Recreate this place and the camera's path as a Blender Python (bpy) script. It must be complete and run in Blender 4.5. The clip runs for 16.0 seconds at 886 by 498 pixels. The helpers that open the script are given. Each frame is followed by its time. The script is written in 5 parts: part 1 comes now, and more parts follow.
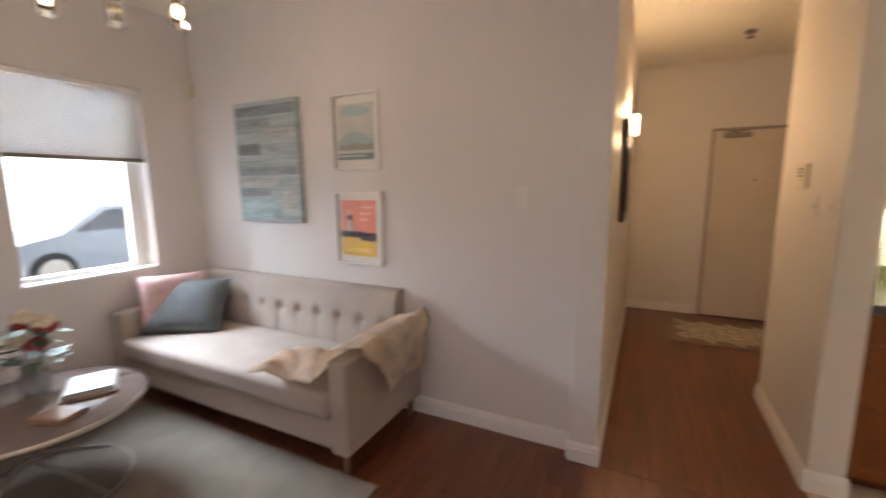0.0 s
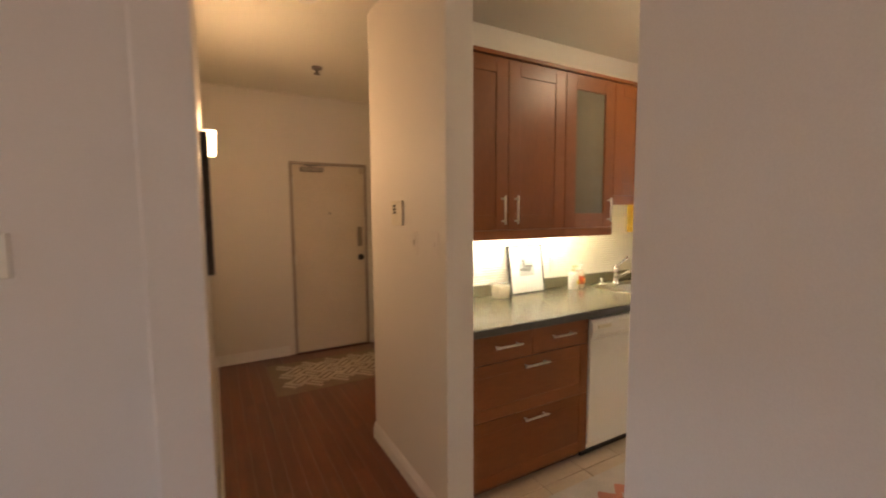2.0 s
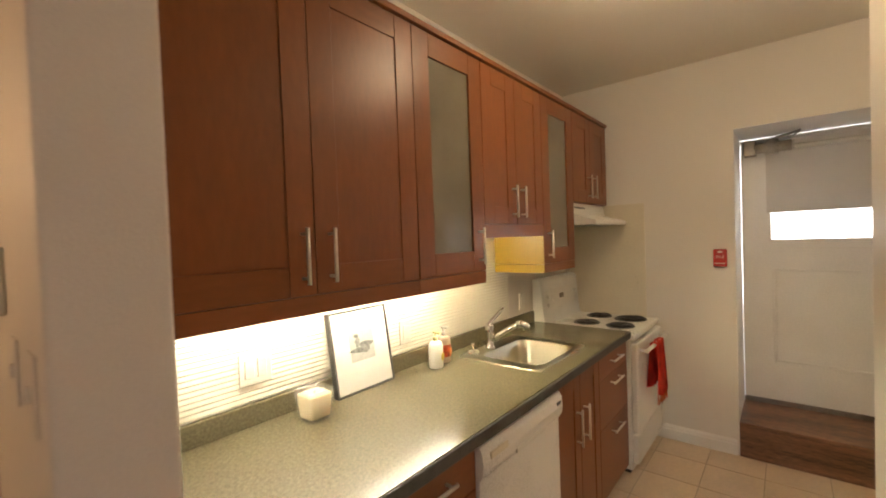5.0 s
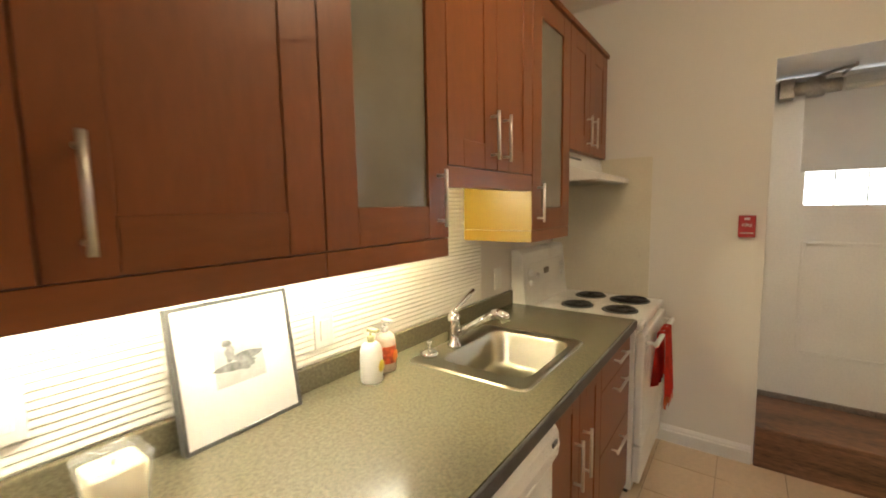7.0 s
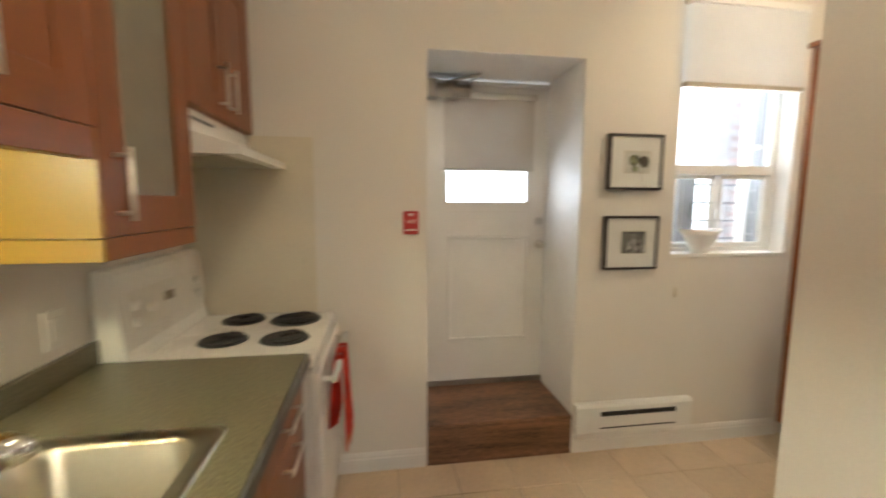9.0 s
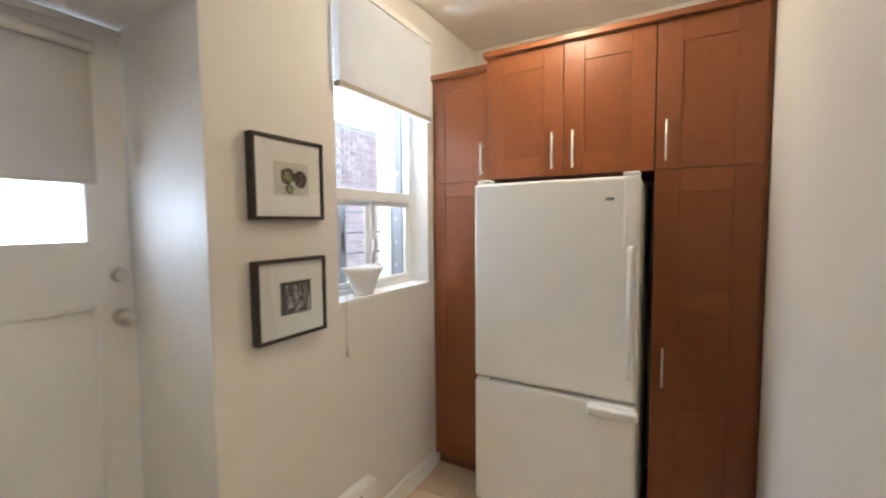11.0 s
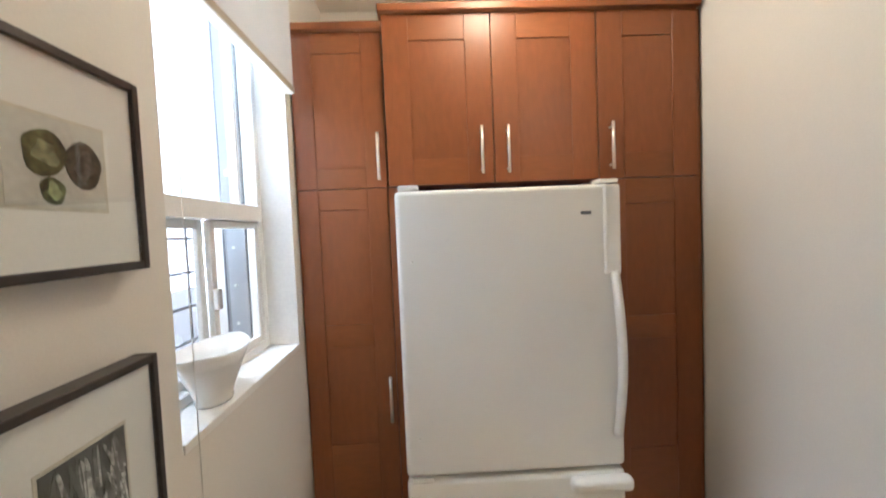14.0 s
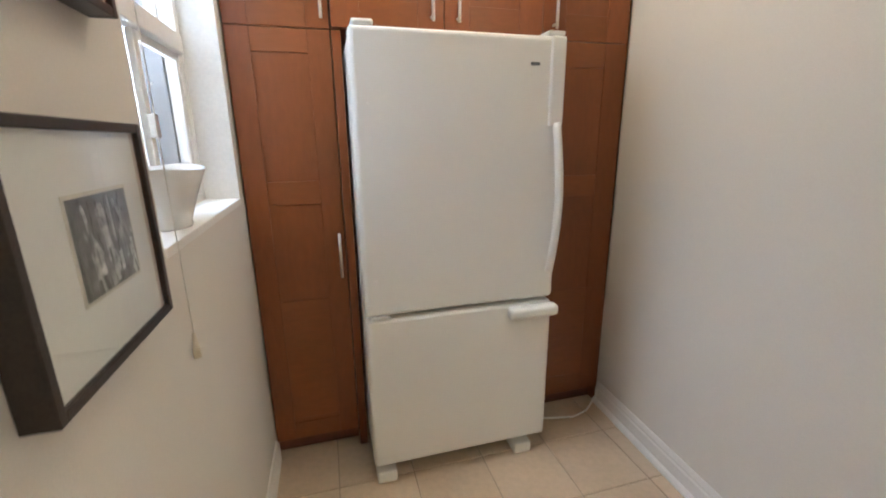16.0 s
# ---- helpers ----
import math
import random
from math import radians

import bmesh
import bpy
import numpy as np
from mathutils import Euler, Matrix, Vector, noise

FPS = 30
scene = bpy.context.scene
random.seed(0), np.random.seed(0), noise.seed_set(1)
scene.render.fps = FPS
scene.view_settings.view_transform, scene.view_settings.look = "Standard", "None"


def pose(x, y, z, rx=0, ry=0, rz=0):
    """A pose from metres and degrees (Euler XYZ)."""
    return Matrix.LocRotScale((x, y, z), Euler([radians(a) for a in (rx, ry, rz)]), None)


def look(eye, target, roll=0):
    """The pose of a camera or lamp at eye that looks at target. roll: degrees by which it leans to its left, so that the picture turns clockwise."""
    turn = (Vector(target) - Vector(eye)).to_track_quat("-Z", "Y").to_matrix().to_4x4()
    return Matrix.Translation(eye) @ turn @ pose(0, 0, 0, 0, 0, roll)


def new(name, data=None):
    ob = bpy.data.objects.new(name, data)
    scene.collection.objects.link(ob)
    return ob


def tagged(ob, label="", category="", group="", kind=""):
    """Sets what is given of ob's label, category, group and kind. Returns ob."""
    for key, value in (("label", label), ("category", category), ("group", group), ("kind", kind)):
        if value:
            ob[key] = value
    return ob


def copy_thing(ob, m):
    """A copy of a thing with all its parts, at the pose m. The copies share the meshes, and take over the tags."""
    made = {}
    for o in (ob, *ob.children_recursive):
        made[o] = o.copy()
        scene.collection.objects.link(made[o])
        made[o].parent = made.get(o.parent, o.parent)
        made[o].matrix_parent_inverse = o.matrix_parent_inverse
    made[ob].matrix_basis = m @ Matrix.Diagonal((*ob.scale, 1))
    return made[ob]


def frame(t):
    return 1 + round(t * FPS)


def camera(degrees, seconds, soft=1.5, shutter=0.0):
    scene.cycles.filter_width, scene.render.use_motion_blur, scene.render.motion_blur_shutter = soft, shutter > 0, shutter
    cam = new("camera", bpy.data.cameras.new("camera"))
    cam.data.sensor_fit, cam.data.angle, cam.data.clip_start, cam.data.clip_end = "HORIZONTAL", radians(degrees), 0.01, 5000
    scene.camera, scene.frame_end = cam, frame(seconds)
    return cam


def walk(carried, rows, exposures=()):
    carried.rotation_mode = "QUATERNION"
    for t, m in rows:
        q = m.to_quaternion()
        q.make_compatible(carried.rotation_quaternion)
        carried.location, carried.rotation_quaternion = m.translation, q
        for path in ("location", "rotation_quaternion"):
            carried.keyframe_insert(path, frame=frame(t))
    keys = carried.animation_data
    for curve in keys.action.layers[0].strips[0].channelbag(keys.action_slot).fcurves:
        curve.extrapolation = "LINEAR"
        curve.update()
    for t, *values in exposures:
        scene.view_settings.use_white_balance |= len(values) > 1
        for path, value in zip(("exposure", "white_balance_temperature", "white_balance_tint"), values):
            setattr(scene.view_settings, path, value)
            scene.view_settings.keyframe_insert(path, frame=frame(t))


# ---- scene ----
cam = camera(93.9, 16.0, soft=1.9, shutter=0.5)
PATH = [
    (0, (0.966, 0.993, 1.465), (0.096, 2.769, 1.166), -0.4),
    (0.5, (0.975, 1.166, 1.472), (0.612, 3.111, 1.187), -0.4),
    (1, (0.934, 1.346, 1.455), (1.067, 3.327, 1.214), 0.3),
    (1.5, (0.844, 1.567, 1.498), (1.47, 3.454, 1.284), 0.0),
    (2, (0.829, 1.792, 1.504), (1.8, 3.533, 1.332), -0.4),
    (2.5, (0.872, 2.033, 1.534), (2.147, 3.568, 1.39), -1.8),
    (3, (0.979, 2.244, 1.556), (2.432, 3.612, 1.425), -2.6),
    (3.5, (1.125, 2.383, 1.576), (2.667, 3.653, 1.472), -3.0),
    (4, (1.336, 2.473, 1.574), (2.868, 3.755, 1.499), -2.1),
    (4.2, (1.411, 2.506, 1.562), (2.941, 3.793, 1.516), -2.4),
    (6.3, (2.021, 2.937, 1.549), (3.609, 4.149, 1.449), -1.3),
    (6.5, (2.085, 2.965, 1.532), (3.683, 4.161, 1.405), -1.3),
    (7, (2.264, 3.036, 1.496), (3.872, 4.207, 1.293), -1.0),
    (7.5, (2.41, 3.112, 1.487), (4.106, 4.141, 1.234), -0.5),
    (8, (2.575, 3.177, 1.476), (4.401, 3.947, 1.206), -0.2),
    (8.5, (2.734, 3.199, 1.482), (4.69, 3.525, 1.226), 0.4),
    (9, (2.936, 3.186, 1.471), (4.899, 2.881, 1.242), 0.3),
    (9.5, (3.122, 3.176, 1.474), (4.904, 2.286, 1.29), -0.1),
    (10, (3.35, 3.093, 1.455), (4.853, 1.785, 1.281), -0.7),
    (10.2, (3.438, 3.041, 1.456), (4.844, 1.629, 1.291), -0.8),
    (12.3, (4.238, 2.598, 1.654), (4.658, 0.643, 1.638), -2.1),
    (12.5, (4.266, 2.555, 1.649), (4.653, 0.593, 1.675), -2.9),
    (13, (4.4, 2.488, 1.664), (4.605, 0.499, 1.704), -2.6),
    (13.5, (4.507, 2.422, 1.63), (4.541, 0.422, 1.639), -2.5),
    (14, (4.589, 2.337, 1.584), (4.515, 0.341, 1.49), -2.4),
    (14.5, (4.66, 2.301, 1.53), (4.476, 0.321, 1.317), -2.5),
    (15, (4.714, 2.298, 1.474), (4.398, 0.356, 1.117), -2.3),
    (15.5, (4.766, 2.318, 1.42), (4.311, 0.428, 0.95), -1.4),
    (16, (4.787, 2.382, 1.366), (4.274, 0.517, 0.858), -0.7),
]
walk(cam, [(t, look(eye, target, roll)) for t, eye, target, roll in PATH],
     exposures=[(0, 0.22, 6250, 11), (1.5, 0.06, 6700, 13), (3.5, -0.10, 6950, 14), (6.5, 0.05, 6550, 11), (7.5, 0.1, 6350, 9), (8.5, 0.1, 6100, 8), (9.5, 0.12, 5850, 9), (10.2, 0.08, 5650, 9), (12.3, 0.05, 5250, 9), (16, 0.02, 5350, 10)])


# ---- world, sun, exposure ----
world = bpy.data.worlds.new("World")
scene.world = world
world.use_nodes = True
_sky = world.node_tree.nodes.new("ShaderNodeTexSky")
_sky.sky_type, _sky.sun_disc = "NISHITA", False
_sky.sun_elevation, _sky.sun_rotation = radians(57), radians(207)
world.node_tree.links.new(_sky.outputs[0], world.node_tree.nodes["Background"].inputs[0])
world.node_tree.nodes["Background"].inputs[1].default_value = 0.15


def lamp(name, kind, m, power, colour, size=0.1, size_y=None):
    data = bpy.data.lights.new(name, kind)
    data.energy, data.color = power, colour
    if kind == "AREA":
        data.size = size
        if size_y:
            data.shape, data.size_y = "RECTANGLE", size_y
    elif kind == "SUN":
        data.angle = size
    else:
        data.shadow_soft_size = size
    ob = new(name, data)
    ob.matrix_basis = m
    return ob


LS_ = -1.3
COOL = (0.86, 0.93, 1.0)
lamp("sun", "SUN", look((-4, -8, 14), (0, 0, 0)), 4.0, (1.0, 0.95, 0.88), radians(0.5))
# daylight in the window openings
lamp("kitchen_sky_light", "AREA", look((6.05, 1.15, 2.95), (4.7, 1.15, 1.0)), 40, COOL, 0.9, 0.7)
lamp("kitchen_ground_light", "AREA", look((5.95, 1.0, 0.62), (4.4, 0.95, 2.7)), 340, COOL, 0.8, 0.6)
lamp("door_window_light", "AREA", look((5.66, 2.48, 1.55), (4.6, 2.48, 1.3)), 2.5, COOL, 0.52, 0.2)
lamp("living_window_light", "AREA", look((-3.32, 2.43, 2.12), (-1.0, 2.3, 1.25)), 180, (0.78, 0.88, 1.0), 0.9, 0.8)
# unseen fill lamp added behind the viewer to brighten the north wall
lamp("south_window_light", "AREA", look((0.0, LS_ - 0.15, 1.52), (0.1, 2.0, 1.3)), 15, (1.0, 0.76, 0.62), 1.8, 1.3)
# the lamps of the place
lamp("kitchen_bulb", "POINT", pose(3.44, 3.02, 2.53), 10, (1.0, 0.78, 0.50), 0.08)
lamp("nook_bulb", "POINT", pose(4.30, 1.05, 2.555), 12.7, (1.0, 0.78, 0.48), 0.08)
lamp("hall_bulb", "POINT", pose(0.93, 4.72, 2.06), 9, (1.0, 0.62, 0.32), 0.04)
lamp("hall_bulb_down", "POINT", pose(0.95, 4.72, 1.82), 11, (1.0, 0.62, 0.32), 0.04)
lamp("chandelier_bulb", "POINT", pose(-0.95, 2.31, 2.16), 3.5, (1.0, 0.68, 0.47), 0.04)
# fill bulb added away from the chandelier to lift the living room walls
lamp("chandelier_bulb_b", "POINT", pose(-0.42, 1.36, 2.16), 6.5, (1.0, 0.68, 0.47), 0.04)

# ---- materials ----


def rgb(c):
    return (*c, 1.0)


def mat(name, colour, rough=0.5, metal=0.0, vary=0.08, scale=6.0, grain=60.0, bump=0.02, stretch=(1, 1, 1), second=None, coat=0.0, rand=0.0, spec=0.5, rvary=0.08):
    """A surface with large soft variation, fine grain and relief; rand varies the tone from piece to piece."""
    m = bpy.data.materials.new(name)
    m.use_nodes = True
    t = m.node_tree
    n, l = t.nodes, t.links
    b = n["Principled BSDF"]
    b.inputs["Metallic"].default_value = metal
    b.inputs["Coat Weight"].default_value = coat
    b.inputs["Specular IOR Level"].default_value = spec
    co = n.new("ShaderNodeTexCoord")
    mp = n.new("ShaderNodeMapping")
    mp.inputs["Scale"].default_value = stretch
    l.new(co.outputs["Object"], mp.inputs[0])
    info = n.new("ShaderNodeObjectInfo")
    big = n.new("ShaderNodeTexNoise")
    big.noise_dimensions = "4D"
    big.inputs["Scale"].default_value, big.inputs["Detail"].default_value = scale, 5
    fine = n.new("ShaderNodeTexNoise")
    fine.inputs["Scale"].default_value, fine.inputs["Detail"].default_value = grain, 4
    l.new(mp.outputs[0], big.inputs["Vector"])
    l.new(mp.outputs[0], fine.inputs["Vector"])
    w = n.new("ShaderNodeMath")
    w.operation = "MULTIPLY"
    w.inputs[1].default_value = 37.0 if rand else 0.0
    l.new(info.outputs["Random"], w.inputs[0])
    l.new(w.outputs[0], big.inputs["W"])
    mixn = n.new("ShaderNodeMath")
    mixn.operation = "MULTIPLY_ADD"
    mixn.inputs[1].default_value, mixn.inputs[2].default_value = 0.45, 0.0
    l.new(fine.outputs["Fac"], mixn.inputs[0])
    add = n.new("ShaderNodeMath")
    add.operation = "MULTIPLY_ADD"
    add.inputs[1].default_value = 0.55
    l.new(big.outputs["Fac"], add.inputs[0])
    l.new(mixn.outputs[0], add.inputs[2])
    ramp = n.new("ShaderNodeValToRGB")
    lo = second or tuple(c * (1 - 2.2 * vary) for c in colour)
    hi = tuple(min(1.0, c * (1 + 1.4 * vary)) for c in colour)
    ramp.color_ramp.elements[0].position, ramp.color_ramp.elements[0].color = 0.36, rgb(lo)
    ramp.color_ramp.elements[1].position, ramp.color_ramp.elements[1].color = 0.64, rgb(hi)
    l.new(add.outputs[0], ramp.inputs[0])
    out = ramp.outputs[0]
    if rand:
        hsv = n.new("ShaderNodeHueSaturation")
        rr = n.new("ShaderNodeMapRange")
        rr.inputs["To Min"].default_value, rr.inputs["To Max"].default_value = 1 - rand, 1 + rand
        l.new(info.outputs["Random"], rr.inputs["Value"])
        l.new(rr.outputs[0], hsv.inputs["Value"])
        l.new(out, hsv.inputs["Color"])
        out = hsv.outputs[0]
    l.new(out, b.inputs["Base Color"])
    r = n.new("ShaderNodeMapRange")
    r.inputs["To Min"].default_value, r.inputs["To Max"].default_value = max(0.02, rough - rvary), min(1.0, rough + rvary)
    l.new(add.outputs[0], r.inputs["Value"])
    l.new(r.outputs[0], b.inputs["Roughness"])
    if bump:
        bp = n.new("ShaderNodeBump")
        bp.inputs["Strength"].default_value, bp.inputs["Distance"].default_value = min(1.0, bump * 8), 0.002
        l.new(fine.outputs["Fac"], bp.inputs["Height"])
        l.new(bp.outputs[0], b.inputs["Normal"])
    return m


def glow(name, colour, strength):
    m = bpy.data.materials.new(name)
    m.use_nodes = True
    b = m.node_tree.nodes["Principled BSDF"]
    b.inputs["Base Color"].default_value = rgb((0.9, 0.88, 0.82))
    b.inputs["Emission Color"].default_value, b.inputs["Emission Strength"].default_value = rgb(colour), strength
    b.inputs["Roughness"].default_value = 0.25
    return m


def translucent(m, share):
    """Lets part of the light through a fabric."""
    t = m.node_tree
    b, out = t.nodes["Principled BSDF"], t.nodes["Material Output"]
    tr, mx = t.nodes.new("ShaderNodeBsdfTranslucent"), t.nodes.new("ShaderNodeMixShader")
    tr.inputs[0].default_value = (0.85, 0.85, 0.84, 1)
    mx.inputs[0].default_value = share
    t.links.new(b.outputs[0], mx.inputs[1])
    t.links.new(tr.outputs[0], mx.inputs[2])
    t.links.new(mx.outputs[0], out.inputs[0])
    return m


def glassy(name, colour, rough, weight=1.0, alpha=1.0):
    m = bpy.data.materials.new(name)
    m.use_nodes = True
    b = m.node_tree.nodes["Principled BSDF"]
    b.inputs["Base Color"].default_value = rgb(colour)
    b.inputs["Roughness"].default_value, b.inputs["Transmission Weight"].default_value = rough, weight
    b.inputs["IOR"].default_value, b.inputs["Alpha"].default_value = 1.45, alpha
    return m


PAINT = mat("wall_paint", (0.72, 0.68, 0.615), 0.55, vary=0.02, scale=1.3, grain=220, bump=0.03)
PAINT_LIVING = mat("living_paint", (0.70, 0.665, 0.64), 0.5, vary=0.02, scale=1.3, grain=220, bump=0.03)
CEIL = mat("ceiling_paint", (0.80, 0.765, 0.665), 0.42, vary=0.02, scale=1.1, grain=150, bump=0.03)
TRIM = mat("trim_paint", (0.80, 0.78, 0.74), 0.48, vary=0.03, scale=3, grain=90, bump=0.01)
CHERRY = mat("cherry_veneer", (0.208, 0.067, 0.021), 0.34, vary=0.06, scale=2.6, grain=30, bump=0.003, stretch=(1.8, 1.8, 0.5), rand=0.06, spec=0.36)
CHERRY_H = mat("cherry_veneer_across", (0.212, 0.070, 0.021), 0.34, vary=0.06, scale=2.6, grain=30, bump=0.003, stretch=(0.5, 1.8, 1.8), rand=0.06, spec=0.36)
# darkened cherry: shade of carcass sides and toe kicks put into the colour
CHERRY_SHADED = mat("cherry_shadow_side", (0.13, 0.036, 0.016), 0.42, vary=0.15, scale=4, grain=46, bump=0.012, stretch=(3, 3, 0.3))
YELLOW = mat("yellow_laminate", (0.23, 0.138, 0.006), 0.4, vary=0.02, scale=3, grain=60, bump=0.0)
COUNTER = mat("laminate_speckle", (0.150, 0.134, 0.083), 0.22, vary=0.14, scale=100, grain=340, bump=0.006, second=(0.092, 0.083, 0.053))
COUNTER_EDGE = mat("laminate_edge", (0.060, 0.058, 0.055), 0.4, vary=0.2, scale=20, grain=150)
ENAMEL = mat("white_enamel", (0.76, 0.745, 0.70), 0.28, vary=0.02, scale=2, grain=160, bump=0.015)
FRIDGE = mat("fridge_enamel", (0.80, 0.78, 0.73), 0.36, vary=0.015, scale=2, grain=420, bump=0.05)
PLASTIC = mat("white_plastic", (0.74, 0.72, 0.66), 0.4, vary=0.02, scale=5, grain=90, bump=0.0)
CREAM = mat("ivory_plastic", (0.68, 0.63, 0.50), 0.42, vary=0.03, scale=5, grain=90, bump=0.0)
STEEL = mat("brushed_steel", (0.48, 0.455, 0.36), 0.30, metal=1.0, vary=0.02, scale=6, grain=60, bump=0.0, stretch=(1, 12, 12), rvary=0.03)
NICKEL = mat("satin_nickel", (0.70, 0.67, 0.62), 0.30, metal=1.0, vary=0.05, scale=12, grain=140, bump=0.0)
CHROME = mat("chrome", (0.82, 0.82, 0.82), 0.07, metal=1.0, vary=0.01, bump=0.0, rvary=0.02)
BRONZE = mat("closer_metal", (0.30, 0.27, 0.24), 0.42, metal=0.8, vary=0.12, scale=14, grain=90)
BLACK = mat("black_iron", (0.018, 0.017, 0.017), 0.45, vary=0.2, scale=20, grain=120)
DARKWOOD = mat("black_brown_wood", (0.032, 0.022, 0.018), 0.38, vary=0.2, scale=8, grain=70, stretch=(4, 4, 4))
MAT_BOARD = mat("picture_mount", (0.76, 0.745, 0.70), 0.8, vary=0.015, scale=3, grain=200)
PAPER = mat("paper", (0.56, 0.55, 0.49), 0.8, vary=0.08, scale=12, grain=120)
TILE = mat("beige_tile", (0.60, 0.465, 0.32), 0.34, vary=0.045, scale=5, grain=40, bump=0.012, rand=0.05)
GROUT = mat("grout", (0.38, 0.295, 0.21), 0.85, vary=0.12, scale=15, grain=120)
WOOD = mat("wood_floor", (0.155, 0.051, 0.024), 0.30, vary=0.16, scale=4, grain=38, bump=0.012, stretch=(6, 0.5, 1), rand=0.09, coat=0.15)
WOOD_GAP = mat("floor_gap", (0.05, 0.018, 0.01), 0.6, vary=0.1)
OAK = mat("oak_step", (0.200, 0.098, 0.052), 0.36, vary=0.36, scale=3.4, grain=30, bump=0.02, stretch=(3, 0.7, 9), rand=0.18)
RIB = mat("ribbed_panel", (0.78, 0.76, 0.66), 0.4, vary=0.02, scale=4, grain=120)
BLIND = translucent(mat("blind_fabric", (0.70, 0.69, 0.67), 0.9, vary=0.03, scale=5, grain=300, bump=0.05), 0.16)
BLIND_ROLL = translucent(mat("roller_fabric", (0.60, 0.56, 0.50), 0.9, vary=0.03, scale=5, grain=300, bump=0.05), 0.12)
TAUPE = mat("blind_rail", (0.20, 0.17, 0.13), 0.6, vary=0.05)
RED = mat("red_plastic", (0.42, 0.018, 0.016), 0.35, vary=0.06, scale=12)
TOWEL = mat("red_towel", (0.78, 0.060, 0.034), 0.95, vary=0.16, scale=14, grain=240, bump=0.10)
GLASS = glassy("window_glass", (1, 1, 1), 0.0)
FROST = mat("frosted_glass", (0.15, 0.128, 0.09), 0.07, vary=0.05, scale=1.2, grain=9, bump=0.0, rvary=0.02, spec=1.0)
GREYMETAL = mat("grey_sash_metal", (0.14, 0.145, 0.155), 0.5, metal=0.3, vary=0.08)

# ---- helpers for things and parts ----


def thing(name, m, label, category, group="", kind=""):
    ob = new(name)
    ob.empty_display_size = 0.1
    ob.matrix_basis = m if isinstance(m, Matrix) else pose(*m)
    return tagged(ob, label, category, group, kind)


def part(name, bm, material, parent=None, label=""):
    me = bpy.data.meshes.new(name)
    bm.to_mesh(me)
    bm.free()
    me.materials.append(material)
    ob = new(name, me)
    ob.parent = parent
    if label:
        ob["label"] = label
    return ob


def box(lo, hi, bevel=0.0, segs=2, bm=None):
    bm = bm or bmesh.new()
    r = bmesh.ops.create_cube(bm, size=1.0)
    bmesh.ops.transform(bm, matrix=Matrix.LocRotScale([(a + b) / 2 for a, b in zip(lo, hi)], None, [b - a for a, b in zip(lo, hi)]), verts=r["verts"])
    if bevel:
        es = list({e for v in r["verts"] for e in v.link_edges})
        bmesh.ops.bevel(bm, geom=es, offset=bevel, segments=segs, profile=0.5, affect="EDGES")
    return bm


def rod(a, b, r, n=12, bm=None, r2=None):
    bm = bm or bmesh.new()
    a, b = Vector(a), Vector(b)
    res = bmesh.ops.create_cone(bm, cap_ends=True, segments=n, radius1=r, radius2=r if r2 is None else r2, depth=(b - a).length)
    q = (b - a).to_track_quat("Z", "Y").to_matrix().to_4x4()
    bmesh.ops.transform(bm, matrix=Matrix.Translation((a + b) / 2) @ q, verts=res["verts"])
    for f in {f for v in res["verts"] for f in v.link_faces}:
        f.smooth = len(f.verts) == 4
    return bm


def tube(pts, r, n=8, bm=None):
    """A round bar along a line of points."""
    bm = bm or bmesh.new()
    pts = [Vector(p) for p in pts]
    rings = []
    q = last = None
    for i, p in enumerate(pts):
        d = (pts[min(i + 1, len(pts) - 1)] - pts[max(i - 1, 0)]).normalized()
        q = d.to_track_quat("Z", "Y") if q is None else last.rotation_difference(d) @ q
        last = d
        rings.append([bm.verts.new(p + q @ Vector((r * math.cos(k * math.tau / n), r * math.sin(k * math.tau / n), 0))) for k in range(n)])
    for a, b in zip(rings, rings[1:]):
        for k in range(n):
            f = bm.faces.new((a[k], a[(k + 1) % n], b[(k + 1) % n], b[k]))
            f.smooth = True
    bm.faces.new(rings[0][::-1])
    bm.faces.new(rings[-1])
    return bm


def lathe(profile, n=24, bm=None, centre=(0, 0, 0)):
    """A body turned round z from (radius, height) pairs."""
    bm = bm or bmesh.new()
    c = Vector(centre)
    rings = [[bm.verts.new(c + Vector((max(r, 1e-4) * math.cos(k * math.tau / n), max(r, 1e-4) * math.sin(k * math.tau / n), z))) for k in range(n)] for r, z in profile]
    for a, b in zip(rings, rings[1:]):
        for k in range(n):
            f = bm.faces.new((a[k], a[(k + 1) % n], b[(k + 1) % n], b[k]))
            f.smooth = True
    return bm


def plate(pts, axis, lo, hi, bm=None):
    """A flat slab: an outline in the two other axes, drawn out along one axis."""
    bm = bm or bmesh.new()
    order = {"x": lambda u, v, w: (w, u, v), "y": lambda u, v, w: (u, w, v), "z": lambda u, v, w: (u, v, w)}[axis]
    a = [bm.verts.new(order(u, v, lo)) for u, v in pts]
    b = [bm.verts.new(order(u, v, hi)) for u, v in pts]
    bm.faces.new(a[::-1])
    bm.faces.new(b)
    for i in range(len(pts)):
        j = (i + 1) % len(pts)
        bm.faces.new((a[i], a[j], b[j], b[i]))
    bmesh.ops.recalc_face_normals(bm, faces=bm.faces[:])
    return bm


def structure(name, bm, material, label, category="wall"):
    return tagged(part(name, bm, material), label, category, kind="structure")


# ---- the building ----
CH = 2.74           # ceiling height
EX = 5.095          # kitchen's east wall
NY = 4.13           # kitchen's north wall
PX0, PX1 = 1.735, 1.88   # partition between hall and kitchen
SY = 2.458           # kitchen's south wall
